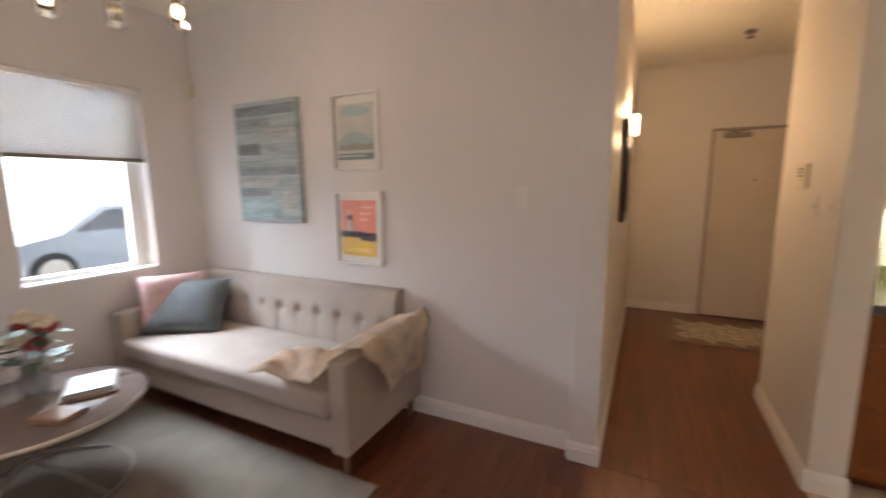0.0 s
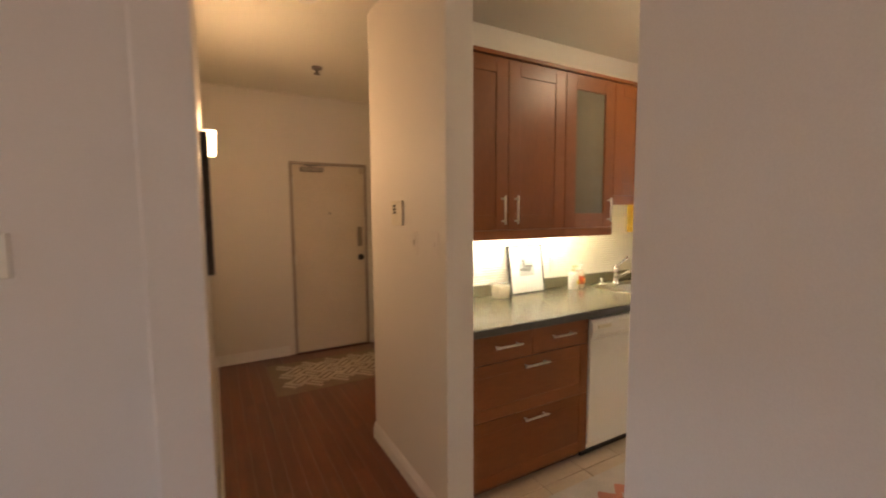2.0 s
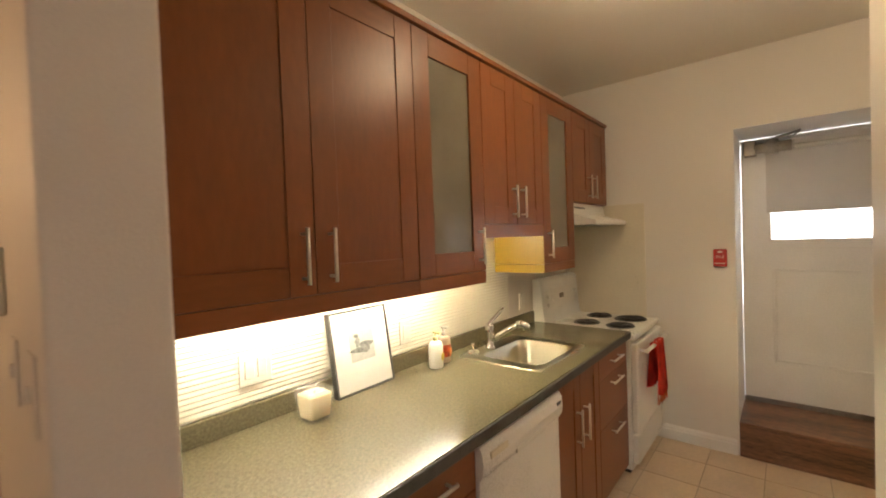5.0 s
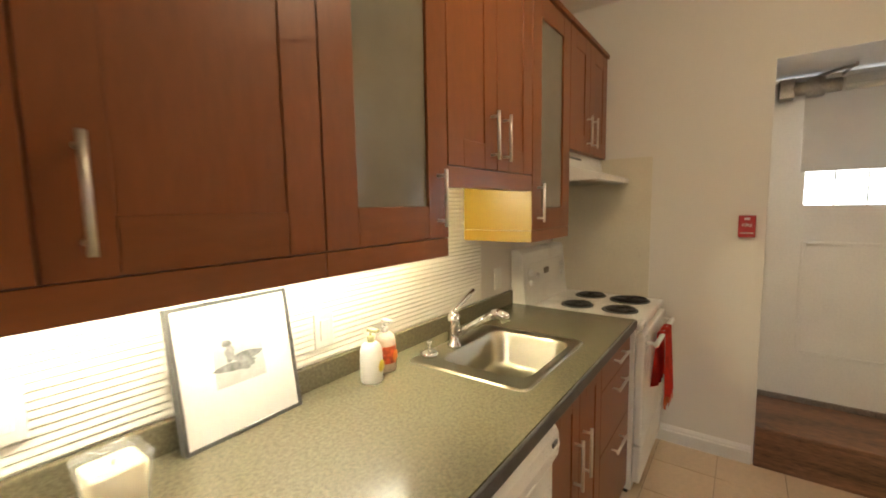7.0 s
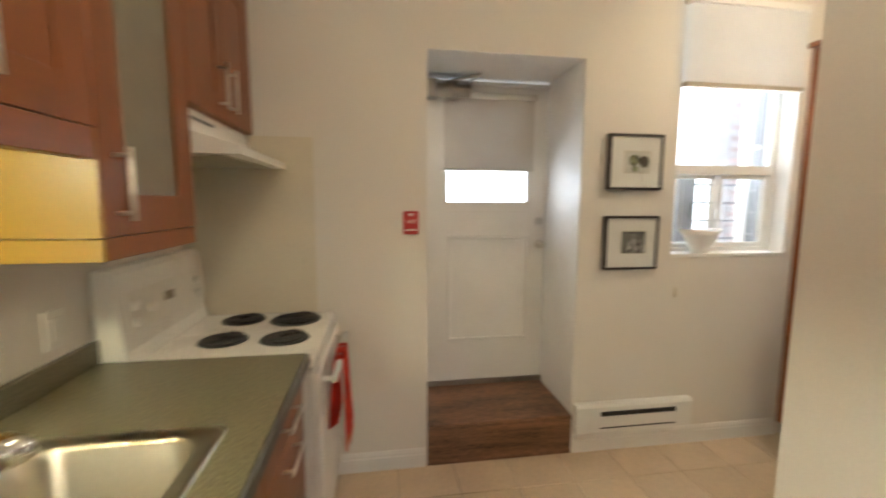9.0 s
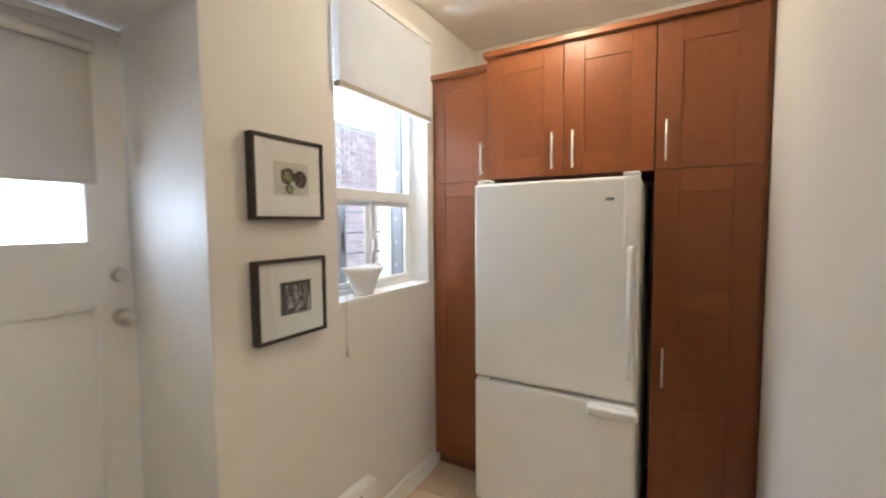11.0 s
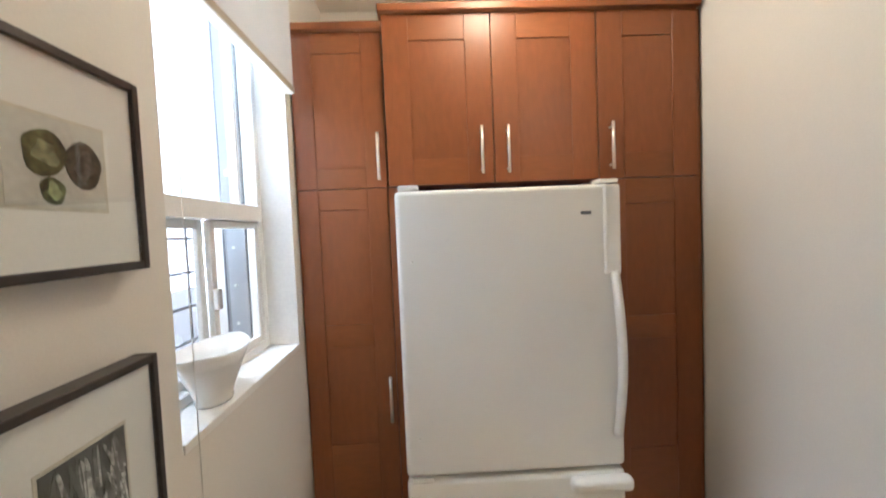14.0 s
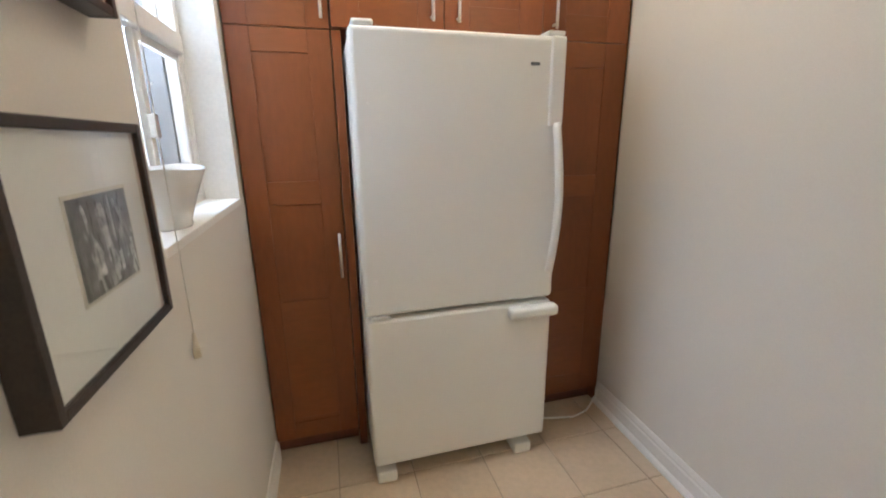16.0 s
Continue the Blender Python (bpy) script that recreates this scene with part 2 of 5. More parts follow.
LX, LN, LS = -2.36, 3.213, -1.3   # living room: west, north, south
HN = 6.373          # hall's end wall

# floors are bedded on one slab
structure("floor_slab", box((-2.8, -1.7, -0.20), (6.0, 6.8, -0.02)), WOOD_GAP, "dark sub-floor under boards and tiles", "floor")
# living room
bm = bmesh.new()
for lo, hi in (((LX - 0.25, LS, 0), (LX, 2.06, CH)), ((LX - 0.25, 2.83, 0), (LX, LN, CH)), ((LX - 0.25, 2.06, 0), (LX, 2.83, 0.88)), ((LX - 0.25, 2.06, 2.17), (LX, 2.83, CH))):
    box(lo, hi, bm=bm)
structure("wall_west", bm, PAINT_LIVING, "off-white painted living room wall with a window")
structure("wall_north", box((LX - 0.25, LN, 0), (0.80, HN, CH)), PAINT_LIVING, "off-white painted wall behind the sofa")
structure("column", box((0.665, 3.135, 0), (0.805, LN + 0.2, CH), 0.006), PAINT_LIVING, "off-white painted wall end post", "column")
# south wall, out of view; its opening is added for the fill lamp
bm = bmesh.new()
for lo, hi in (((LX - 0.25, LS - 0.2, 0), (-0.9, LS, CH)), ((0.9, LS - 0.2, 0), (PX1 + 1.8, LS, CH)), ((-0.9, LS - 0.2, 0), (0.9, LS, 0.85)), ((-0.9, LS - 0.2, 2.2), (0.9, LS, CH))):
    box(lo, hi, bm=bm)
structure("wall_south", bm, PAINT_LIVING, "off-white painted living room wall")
structure("wall_divider", box((PX0, LS, 0), (PX1, SY, CH), 0.006), PAINT_LIVING, "off-white painted wall between living room and kitchen")
# hall
structure("wall_partition", box((PX0, 3.385, 0), (PX1, 4.365, CH), 0.006), PAINT, "cream painted wall end between hall and kitchen")
structure("wall_hall_end", box((0.80, HN, 0), (3.4, HN + 0.2, CH)), PAINT, "cream painted end wall of the hall")
structure("wall_hall_east", box((3.2, 4.365, 0), (3.4, HN, CH)), PAINT, "cream painted hall wall")
# kitchen
structure("wall_kitchen_north", box((PX1, NY, 0), (EX + 0.5, 4.365, CH)), PAINT, "cream painted kitchen wall behind the counter")
bm = bmesh.new()
for lo, hi in (((EX, 2.937, 0), (EX + 0.5, NY, CH)), ((EX, 2.083, 2.232), (EX + 0.5, 2.937, CH)), ((EX, 1.510, 0), (EX + 0.5, 2.083, CH)),
               ((EX, 0.750, 0), (EX + 0.5, 1.510, 1.165)), ((EX, 0.750, 2.56), (EX + 0.5, 1.510, CH)), ((EX, -0.1, 0), (EX + 0.375, 0.750, CH))):
    box(lo, hi, bm=bm)
structure("wall_east", bm, PAINT, "cream painted kitchen wall with a door recess and a window")
structure("wall_nook_back", box((3.3, -0.1, 0), (EX, 0.10, CH)), PAINT, "cream painted wall behind the tall cabinets")
structure("wall_nook", plate([(3.35, 0.10), (3.446, 0.10), (3.552, SY), (PX1, SY), (PX1, SY - 0.15), (3.35, SY - 0.15)], "z", 0, CH), PAINT, "cream painted corner wall beside the fridge")
structure("ceiling", box((LX - 0.25, LS - 0.2, CH), (EX + 0.6, HN + 0.2, CH + 0.15)), CEIL, "off-white painted ceiling", "ceiling")

# ---- trim ----


def skirting(name, x0, y0, x1, y1, side, h=0.105, shoe=0.0):
    """A moulded skirting board from point to point; side is the way it stands off the wall."""
    d = Vector((x1 - x0, y1 - y0, 0))
    w = Vector((side[0], side[1], 0))
    foot = [(0.016 + shoe, 0), (0.016 + shoe, 0.008), (0.016 + shoe * 0.6, 0.019), (0.016, 0.024)] if shoe else [(0.016, 0)]
    prof = [(0, 0)] + foot + [(0.016, h * 0.68), (0.012, h * 0.74), (0.012, h * 0.84), (0.005, h), (0, h)]
    bm = bmesh.new()
    a = [bm.verts.new(Vector((x0, y0, 0)) + w * u + Vector((0, 0, v))) for u, v in prof]
    b = [bm.verts.new(Vector((x0, y0, 0)) + d + w * u + Vector((0, 0, v))) for u, v in prof]
    bm.faces.new(a)
    bm.faces.new(b[::-1])
    for i in range(len(prof)):
        j = (i + 1) % len(prof)
        bm.faces.new((a[i], a[j], b[j], b[i]))
    bmesh.ops.recalc_face_normals(bm, faces=bm.faces[:])
    return structure(name, bm, TRIM, "white painted moulded skirting board", "baseboard")


skirting("baseboard_north", LX, LN, 0.665, LN, (0, -1))
skirting("baseboard_column", 0.660, 3.135, 0.821, 3.135, (0, -1))
skirting("baseboard_column_side", 0.665, 3.135, 0.665, LN, (-1, 0))
skirting("baseboard_hall_west", 0.805, 3.135, 0.805, HN, (1, 0))
skirting("baseboard_hall_end", 0.80, HN, 1.50, HN, (0, -1))
skirting("baseboard_hall_end_b", 2.39, HN, 3.2, HN, (0, -1))
skirting("baseboard_partition", PX0, 3.37, PX0, 4.365, (-1, 0))
skirting("baseboard_partition_end", PX0 - 0.016, 3.385, PX1 + 0.01, 3.385, (0, -1))
skirting("baseboard_divider", PX0, LS, PX0, SY, (-1, 0))
skirting("baseboard_divider_end", PX0 - 0.016, SY, 3.552, SY, (0, 1))
skirting("baseboard_nook", 3.4745, 0.71, 3.552, SY, (1, 0), 0.112, 0.018)
skirting("baseboard_east", EX, 2.945, EX, 3.5, (-1, 0))
skirting("baseboard_east_low", EX, 0.70, EX, 2.078, (-1, 0))
skirting("baseboard_west", LX, LS, LX, LN, (1, 0))

# ---- kitchen units ----


def bar_handle(parent, a, b, out, r=0.006):
    """A steel bar on two posts, standing off by the vector out."""
    a, b, out = Vector(a), Vector(b), Vector(out)
    d = (b - a).normalized()
    bm = rod(a + out, b + out, r, 10)
    for p in (a + d * 0.018, b - d * 0.018):
        rod(p, p + out, r * 0.8, 8, bm)
    return part("handle", bm, NICKEL, parent, "satin steel bar handle")


def shaker(parent, x0, x1, z0, z1, name="door", rail=0.072, glass=False, split=None, material=None, thick=0.02):
    """A framed door in the plane y = 0, its face at y = -thick; the sunk field is a part of it."""
    g = 0.0015
    x0, x1, z0, z1 = x0 + g, x1 - g, z0 + g, z1 - g
    rail = min(rail, (x1 - x0) * 0.30, (z1 - z0) * 0.34)
    m = material or CHERRY
    rails = [(z0, z0 + rail), (z1 - rail, z1)] + [(max(a, z0 + rail), b) for a, b in split or ()]
    if glass:
        door = part(name, box((x0 + rail - 0.004, -thick * 0.55, z0 + rail - 0.004), (x1 - rail + 0.004, -thick * 0.30, z1 - rail + 0.004)), FROST, parent, "grey-green frosted glass pane")
    else:
        door = part(name, box((x0 + rail - 0.004, -thick * 0.78, z0 + rail - 0.004), (x1 - rail + 0.004, -0.003, z1 - rail + 0.004)), m, parent)
    for a, b in ((x0, x0 + rail), (x1 - rail, x1)):
        part("stile", box((a, -thick, z0), (b, 0, z1), 0.0012, 1), m, door)
    for a, b in rails:
        part("rail", box((x0 + rail + 0.0002, -thick + 0.0002, a), (x1 - rail - 0.0002, 0, b), 0.0012, 1), CHERRY_H if m is CHERRY else m, door)
    return door


def slab_front(parent, x0, x1, z0, z1, name="drawer", frame=0.0):
    g = 0.0015
    if frame:
        return shaker(parent, x0, x1, z0, z1, name, rail=frame, material=CHERRY_H)
    return part(name, box((x0 + g, -0.02, z0 + g), (x1 - g, 0, z1 - g), 0.0016, 1), CHERRY_H, parent)


UF = 3.795          # carcass front of the upper units; doors stand 2 cm before it
UTOP, CORN = 2.396, 2.422


def upper(x0, x1, z0, doors, glass=False, rail_h=0.045, label="", side=None):
    t = thing("wall_cabinet", (x0, UF, z0), label, "cabinet", "cherry wall cabinets")
    w, h, d = x1 - x0, UTOP - z0, NY - UF - 0.004
    bm = bmesh.new()
    for lo, hi in (((0, 0, 0), (0.016, d, h)), ((w - 0.016, 0, 0), (w, d, h)), ((0.016, 0.001, 0), (w - 0.016, d, 0.018)), ((0.016, 0.001, h - 0.018), (w - 0.016, d, h)), ((0.016, d - 0.01, 0.018), (w - 0.016, d, h - 0.018))):
        box(lo, hi, bm=bm)
    part("carcass", bm, CHERRY_SHADED, t)
    if side:
        part("side_panel", box((-0.004, -0.018, 0.001), (-0.0005, d, 0.234)), side, t, "golden yellow side panel")
        part("side_rail", box((-0.007, -0.019, -rail_h), (-0.0005, d, -0.001), 0.0015, 1), side, t, "golden yellow lower rail")
    n = len(doors)
    for i, (a, b, hx) in enumerate(doors):
        dr = shaker(t, a - x0, b - x0, 0, h, glass=glass, rail=0.088 if not glass else 0.095)
        hz = 0.036
        bar_handle(dr, (hx - x0, -0.02, hz), (hx - x0, -0.02, hz + 0.168), (0, -0.032, 0))
    part("light_rail", box((0, -0.018, -rail_h), (w, 0.016, -0.0004), 0.002, 1), CHERRY_H, t)
    part("cornice", box((-0.001, -0.035, h + 0.001), (w + 0.001, d, h + CORN - UTOP), 0.004), CHERRY_H, t)
    return t


upper(1.885, 2.845, 1.401, [(1.885, 2.384, 2.339), (2.384, 2.845, 2.435)], rail_h=0.058, label="cherry wood wall cabinet with two panelled doors and bar handles")
upper(2.846, 3.312, 1.401, [(2.846, 3.312, 3.258)], True, rail_h=0.058, label="cherry wood wall cabinet with a frosted glass door")
upper(3.313, 3.935, 1.622, [(3.313, 3.626, 3.581), (3.626, 3.935, 3.672)], rail_h=0.066, label="short cherry wood wall cabinet with two doors over the sink")
upper(3.936, 4.395, 1.386, [(3.936, 4.395, 3.992)], True, rail_h=0.052, label="narrow cherry wood wall cabinet, frosted glass door, yellow side", side=YELLOW)
upper(4.396, 5.070, 1.782, [(4.396, 4.722, 4.670), (4.722, 5.070, 4.774)], rail_h=0.004, label="short cherry wood wall cabinet above the range hood")

# base units
BF = 3.485
TOE = 0.07
BTOP = 0.885


def base_body(x0, x1, label, high=None):
    t = thing("base_cabinet", (x0, BF, 0), label, "cabinet", "cherry base cabinets")
    w = x1 - x0
    part("carcass", box((0, 0.0, TOE), (w, NY - BF - 0.005, high or BTOP)), CHERRY_SHADED, t)
    part("toe_kick", box((0, 0.05, 0.0), (w, 0.066, TOE - 0.001)), CHERRY_SHADED, t)
    return t


t = base_body(1.885, 2.745, "cherry wood drawer unit with steel bar handles under the counter")
for x0, x1, c in ((0.0, 0.427, 0.251), (0.427, 0.86, 0.641)):
    d = slab_front(t, x0, x1, 0.735, BTOP - 0.003)
    bar_handle(d, (c - 0.085, -0.02, 0.821), (c + 0.085, -0.02, 0.821), (0, -0.03, 0))
for z0, z1, hz in ((0.435, 0.735, 0.690), (TOE, 0.435, 0.394)):
    d = slab_front(t, 0.0, 0.86, z0, z1, frame=0.065)
    bar_handle(d, (0.360, -0.02, hz), (0.528, -0.02, hz), (0, -0.03, 0))
t = base_body(3.372, 3.905, "cherry wood sink cabinet with two panelled doors", 0.70)
for x0, x1, hx in ((0.0, 0.266, 0.216), (0.266, 0.533, 0.310)):
    d = shaker(t, x0, x1, TOE, BTOP - 0.003)
    bar_handle(d, (hx, -0.02, 0.532), (hx, -0.02, 0.711), (0, -0.03, 0))
t = base_body(3.906, 4.414, "narrow cherry wood unit with three drawers")
for z0, z1, hz in ((0.745, BTOP - 0.003, 0.822), (0.47, 0.745, 0.696), (TOE, 0.47, 0.412)):
    d = slab_front(t, 0.0, 0.508, z0, z1)
    bar_handle(d, (0.174, -0.02, hz), (0.348, -0.02, hz), (0, -0.03, 0))

# worktop with the sink cut-out
CT0, CT = 0.890, 0.930
CF = 3.435
SX0, SX1, SY0, SY1 = 3.375, 3.945, 3.545, 4.02   # rim of the sink
t = thing("worktop", (1.884, CF, CT0), "dark speckled laminate worktop with an upstand and black edge", "worktop")
hx0, hx1, hy0, hy1 = SX0 + 0.02 - 1.884, SX1 - 0.02 - 1.884, SY0 + 0.02 - CF, SY1 - 0.02 - CF
W, D = 4.418 - 1.884, NY - CF - 0.003
bm = bmesh.new()
ring = [[bm.verts.new((x, y, z)) for x, y in ((0, 0.012), (W, 0.012), (W, D), (0, D))] + [bm.verts.new((x, y, z)) for x, y in ((hx0, hy0), (hx1, hy0), (hx1, hy1), (hx0, hy1))] for z in (0.0, 0.04)]
for k in range(4):
    n = (k + 1) % 4
    for r in ring:
        bm.faces.new((r[k], r[n], r[4 + n], r[4 + k]))
    bm.faces.new((ring[0][k], ring[0][n], ring[1][n], ring[1][k]))
    bm.faces.new((ring[0][4 + k], ring[0][4 + n], ring[1][4 + n], ring[1][4 + k]))
bmesh.ops.recalc_face_normals(bm, faces=bm.faces[:])
part("top", bm, COUNTER, t)
part("front_edge", box((0, 0, -0.002), (W, 0.0115, 0.0395), 0.005), COUNTER_EDGE, t, "dark rounded front edge")
part("upstand", box((0, D - 0.022, 0.041), (W, D, 0.118), 0.004), COUNTER, t)

# ribbed splashback, each slat leaning
t = thing("splashback", (1.886, NY, 1.0095), "white ribbed horizontal slat splashback panel", "splashback")
part("backing", box((0, -0.006, 0), (2.20, -0.001, 0.586)), RIB, t)
slat = None
for i in range(32):
    z = 0.002 + i * 0.0181
    if slat is None:
        slat = part("slat", plate([(-0.0060, 0), (-0.0098, 0.0035), (-0.0092, 0.0080), (-0.0066, 0.0172), (-0.0060, 0.0172)], "x", 0, 2.20), RIB, t)
        slat.location.z = z
    else:
        s = slat.copy()
        scene.collection.objects.link(s)
        s.location.z = z


def wall_plate(x, z, w=0.075, h=0.115, name="socket", label="white double wall socket on the splashback", slots=True, n=1):
    t = thing(name, (x, NY - 0.014, z), label, "socket", "kitchen sockets")
    part("plate", box((-w / 2, -0.006, -h / 2), (w / 2, 0, h / 2), 0.003), PLASTIC, t)
    for k in range(n):
        cx = (k - (n - 1) / 2) * 0.045
        part("insert", box((cx - 0.017, -0.009, -0.034), (cx + 0.017, -0.0055, 0.034), 0.002), PLASTIC, t)
    return t


wall_plate(2.343, 1.130, w=0.118, n=2)
wall_plate(3.085, 1.11)
wall_plate(4.25, 1.10, label="white wall socket beside the stove")

# lit tube under the cabinets
t = thing("undercabinet_lamp", (2.02, 3.96, 1.362), "lit fluorescent tube fixed under the wall cabinets", "lamp")
part("housing", box((0, -0.025, 0.014), (1.24, 0.025, 0.027), 0.003), PLASTIC, t)
part("tube", rod((0.02, 0, 0), (1.22, 0, 0), 0.012, 16), glow("tube_glow", (1.0, 0.92, 0.70), 86.0), t, "glowing tube")
t = thing("puck_lamp", (3.42, 4.04, 1.621), "small round lit lamp under the short wall cabinet", "lamp")
part("housing", lathe([(0.0, 0.0), (0.040, 0.0), (0.040, -0.010), (0.034, -0.012)], 20), PLASTIC, t)
part("lens", lathe([(0.028, -0.011), (0.027, -0.018), (0.021, -0.026), (0.011, -0.031), (0.0, -0.032)], 20), glow("puck_glow", (1.0, 0.88, 0.50), 1000.0), t, "glowing lens")

# sink
t = thing("sink", (SX0, SY0, CT), "brushed stainless steel single-bowl sink set in the worktop", "sink")
w, d = SX1 - SX0, SY1 - SY0
bm = bmesh.new()


def rounded(x0, y0, x1, y1, r, z, n=5):
    pts = []
    for cx, cy, a0 in ((x1 - r, y1 - r, 0), (x0 + r, y1 - r, 90), (x0 + r, y0 + r, 180), (x1 - r, y0 + r, 270)):
        for k in range(n + 1):
            a = radians(a0 + 90 * k / n)
            pts.append((cx + r * math.cos(a), cy + r * math.sin(a), z))
    return pts


def loft(rings, bm=None, cap=True, smooth=True):
    bm = bm or bmesh.new()
    vs = [[bm.verts.new(p) for p in ring] for ring in rings]
    for a, b in zip(vs, vs[1:]):
        for k in range(len(a)):
            f = bm.faces.new((a[k], a[(k + 1) % len(a)], b[(k + 1) % len(a)], b[k]))
            f.smooth = smooth
    if cap:
        bm.faces.new(vs[-1])
    bmesh.ops.recalc_face_normals(bm, faces=bm.faces[:])
    return bm


bx0, by0, bx1, by1 = 0.085, 0.045, w - 0.045, d - 0.085
rings = [rounded(0, 0, w, d, 0.03, 0.0005), rounded(0.003, 0.003, w - 0.003, d - 0.003, 0.03, 0.005), rounded(0.012, 0.012, w - 0.012, d - 0.012, 0.028, 0.0055), rounded(0.018, 0.018, w - 0.018, d - 0.018, 0.026, 0.003),
         rounded(bx0 - 0.008, by0 - 0.008, bx1 + 0.008, by1 + 0.008, 0.07, 0.003), rounded(bx0, by0, bx1, by1, 0.065, -0.006), rounded(bx0 + 0.012, by0 + 0.012, bx1 - 0.012, by1 - 0.012, 0.06, -0.13),
         rounded(bx0 + 0.03, by0 + 0.03, bx1 - 0.03, by1 - 0.03, 0.05, -0.155), rounded(bx0 + 0.16, by0 + 0.12, bx1 - 0.16, by1 - 0.12, 0.03, -0.160)]
part("bowl", loft(rings), STEEL, t)
part("drain", lathe([(0.0, 0.004), (0.022, 0.004), (0.03, 0.001), (0.042, 0.003), (0.045, 0.0)], 20, centre=((bx0 + bx1) / 2, (by0 + by1) / 2, -0.159)), CHROME, t)
# tap
t = thing("tap", (3.595, 3.957, CT + 0.004), "chrome single-lever kitchen tap with a pull-out spout", "tap")
part("base", lathe([(0.0, 0.0), (0.030, 0.0), (0.029, 0.012), (0.022, 0.02), (0.021, 0.075), (0.024, 0.085), (0.024, 0.125), (0.019, 0.14), (0.0, 0.145)], 20), CHROME, t)
part("lever", tube([(-0.012, 0, 0.138), (0.01, -0.001, 0.151), (0.05, -0.005, 0.172), (0.09, -0.009, 0.192), (0.128, -0.013, 0.210)], 0.0105, 12), CHROME, t)
part("spout", tube([(0, -0.01, 0.05), (0.015, -0.06, 0.085), (0.035, -0.11, 0.120), (0.05, -0.15, 0.142)], 0.014, 12), CHROME, t)
part("spray_head", tube([(0.05, -0.148, 0.140), (0.058, -0.172, 0.147), (0.064, -0.190, 0.138), (0.066, -0.198, 0.118)], 0.021, 12), CHROME, t)
t = thing("strainer", (3.455, 3.975, CT + 0.005), "chrome sink strainer basket standing on the sink ledge", "strainer")
part("basket", lathe([(0.0, 0.0), (0.030, 0.0), (0.034, 0.006), (0.034, 0.016), (0.026, 0.020), (0.012, 0.024), (0.0, 0.024)], 18), CHROME, t)
part("knob", lathe([(0.0, 0.024), (0.006, 0.024), (0.005, 0.044), (0.011, 0.050), (0.008, 0.058), (0.0, 0.060)], 12), CHROME, t)

# dishwasher
t = thing("dishwasher", (2.748, BF, 0), "white built-in dishwasher with a curved control panel", "dishwasher")
w = 0.620
part("body", box((0, 0.0, 0.06), (w, 0.58, 0.884)), ENAMEL, t)
part("door", box((0.002, -0.030, 0.105), (w - 0.002, -0.001, 0.755), 0.006), ENAMEL, t)
bm = bmesh.new()
prof = [(-0.001, 0.758), (-0.034, 0.758), (-0.045, 0.780), (-0.049, 0.812), (-0.045, 0.850), (-0.034, 0.870), (-0.001, 0.876)]
plate(prof, "x", 0.001, w - 0.001, bm)
panel = part("control_panel", bm, ENAMEL, t)
part("latch", box((0.045, -0.0530, 0.818), (0.155, -0.043, 0.842), 0.004), CREAM, panel, "ivory latch recess")
part("badge", box((0.565, -0.0515, 0.823), (0.600, -0.044, 0.838), 0.003), GREYMETAL, panel)
part("grip", box((0.22, -0.048, 0.762), (0.46, -0.038, 0.785), 0.006), PLASTIC, panel)
part("kick_plate", box((0.002, 0.03, 0.002), (w - 0.002, 0.045, 0.10)), BLACK, t)

# stove
t = thing("stove", (4.422, 3.415, 0), "white freestanding electric stove with four coil burners", "stove")
w, dep = 0.665, NY - 3.415 - 0.012
part("body", box((0.0, 0.03, 0.03), (w, dep, 0.868), 0.004), ENAMEL, t)
part("cooktop", box((-0.002, 0.0, 0.870), (w + 0.002, dep, 0.905), 0.012, 3), ENAMEL, t)
od = part("oven_door", box((0.006, -0.012, 0.275), (w - 0.006, 0.028, 0.850), 0.010), ENAMEL, t)
oven_bar = bar_handle(od, (0.05, -0.012, 0.800), (w - 0.05, -0.012, 0.800), (0, -0.045, 0), r=0.012)
oven_bar["label"] = "white oven door bar"
oven_bar.data.materials[0] = ENAMEL
part("drawer", box((0.006, -0.008, 0.075), (w - 0.006, 0.028, 0.262), 0.008), ENAMEL, t)
part("plinth", box((0.02, 0.05, 0.0), (w - 0.02, dep - 0.02, 0.029)), BLACK, t)
bg = part("backguard", plate([(dep - 0.098, 0.906), (dep - 0.086, 0.955), (dep - 0.064, 1.218), (dep - 0.045, 1.236), (dep, 1.236), (dep, 0.906)], "x", 0.0, w), ENAMEL, t)
part("control_plate", plate([(dep - 0.0845, 1.01), (dep - 0.0725, 1.15), (dep - 0.068, 1.15), (dep - 0.078, 1.01)], "x", 0.05, w - 0.05), PLASTIC, bg)
for kx, kz in ((0.085, 1.10), (0.085, 1.04), (w - 0.085, 1.10), (w - 0.085, 1.04), (0.19, 1.07)):
    y = dep - 0.078
    k = part("knob", rod((kx, y, kz), (kx, y - 0.022, kz), 0.018, 16, r2=0.014), ENAMEL, bg)
part("clock", box((w / 2 - 0.04, dep - 0.0835, 1.07), (w / 2 + 0.03, dep - 0.072, 1.105)), TAUPE, bg, "dull grey clock window")


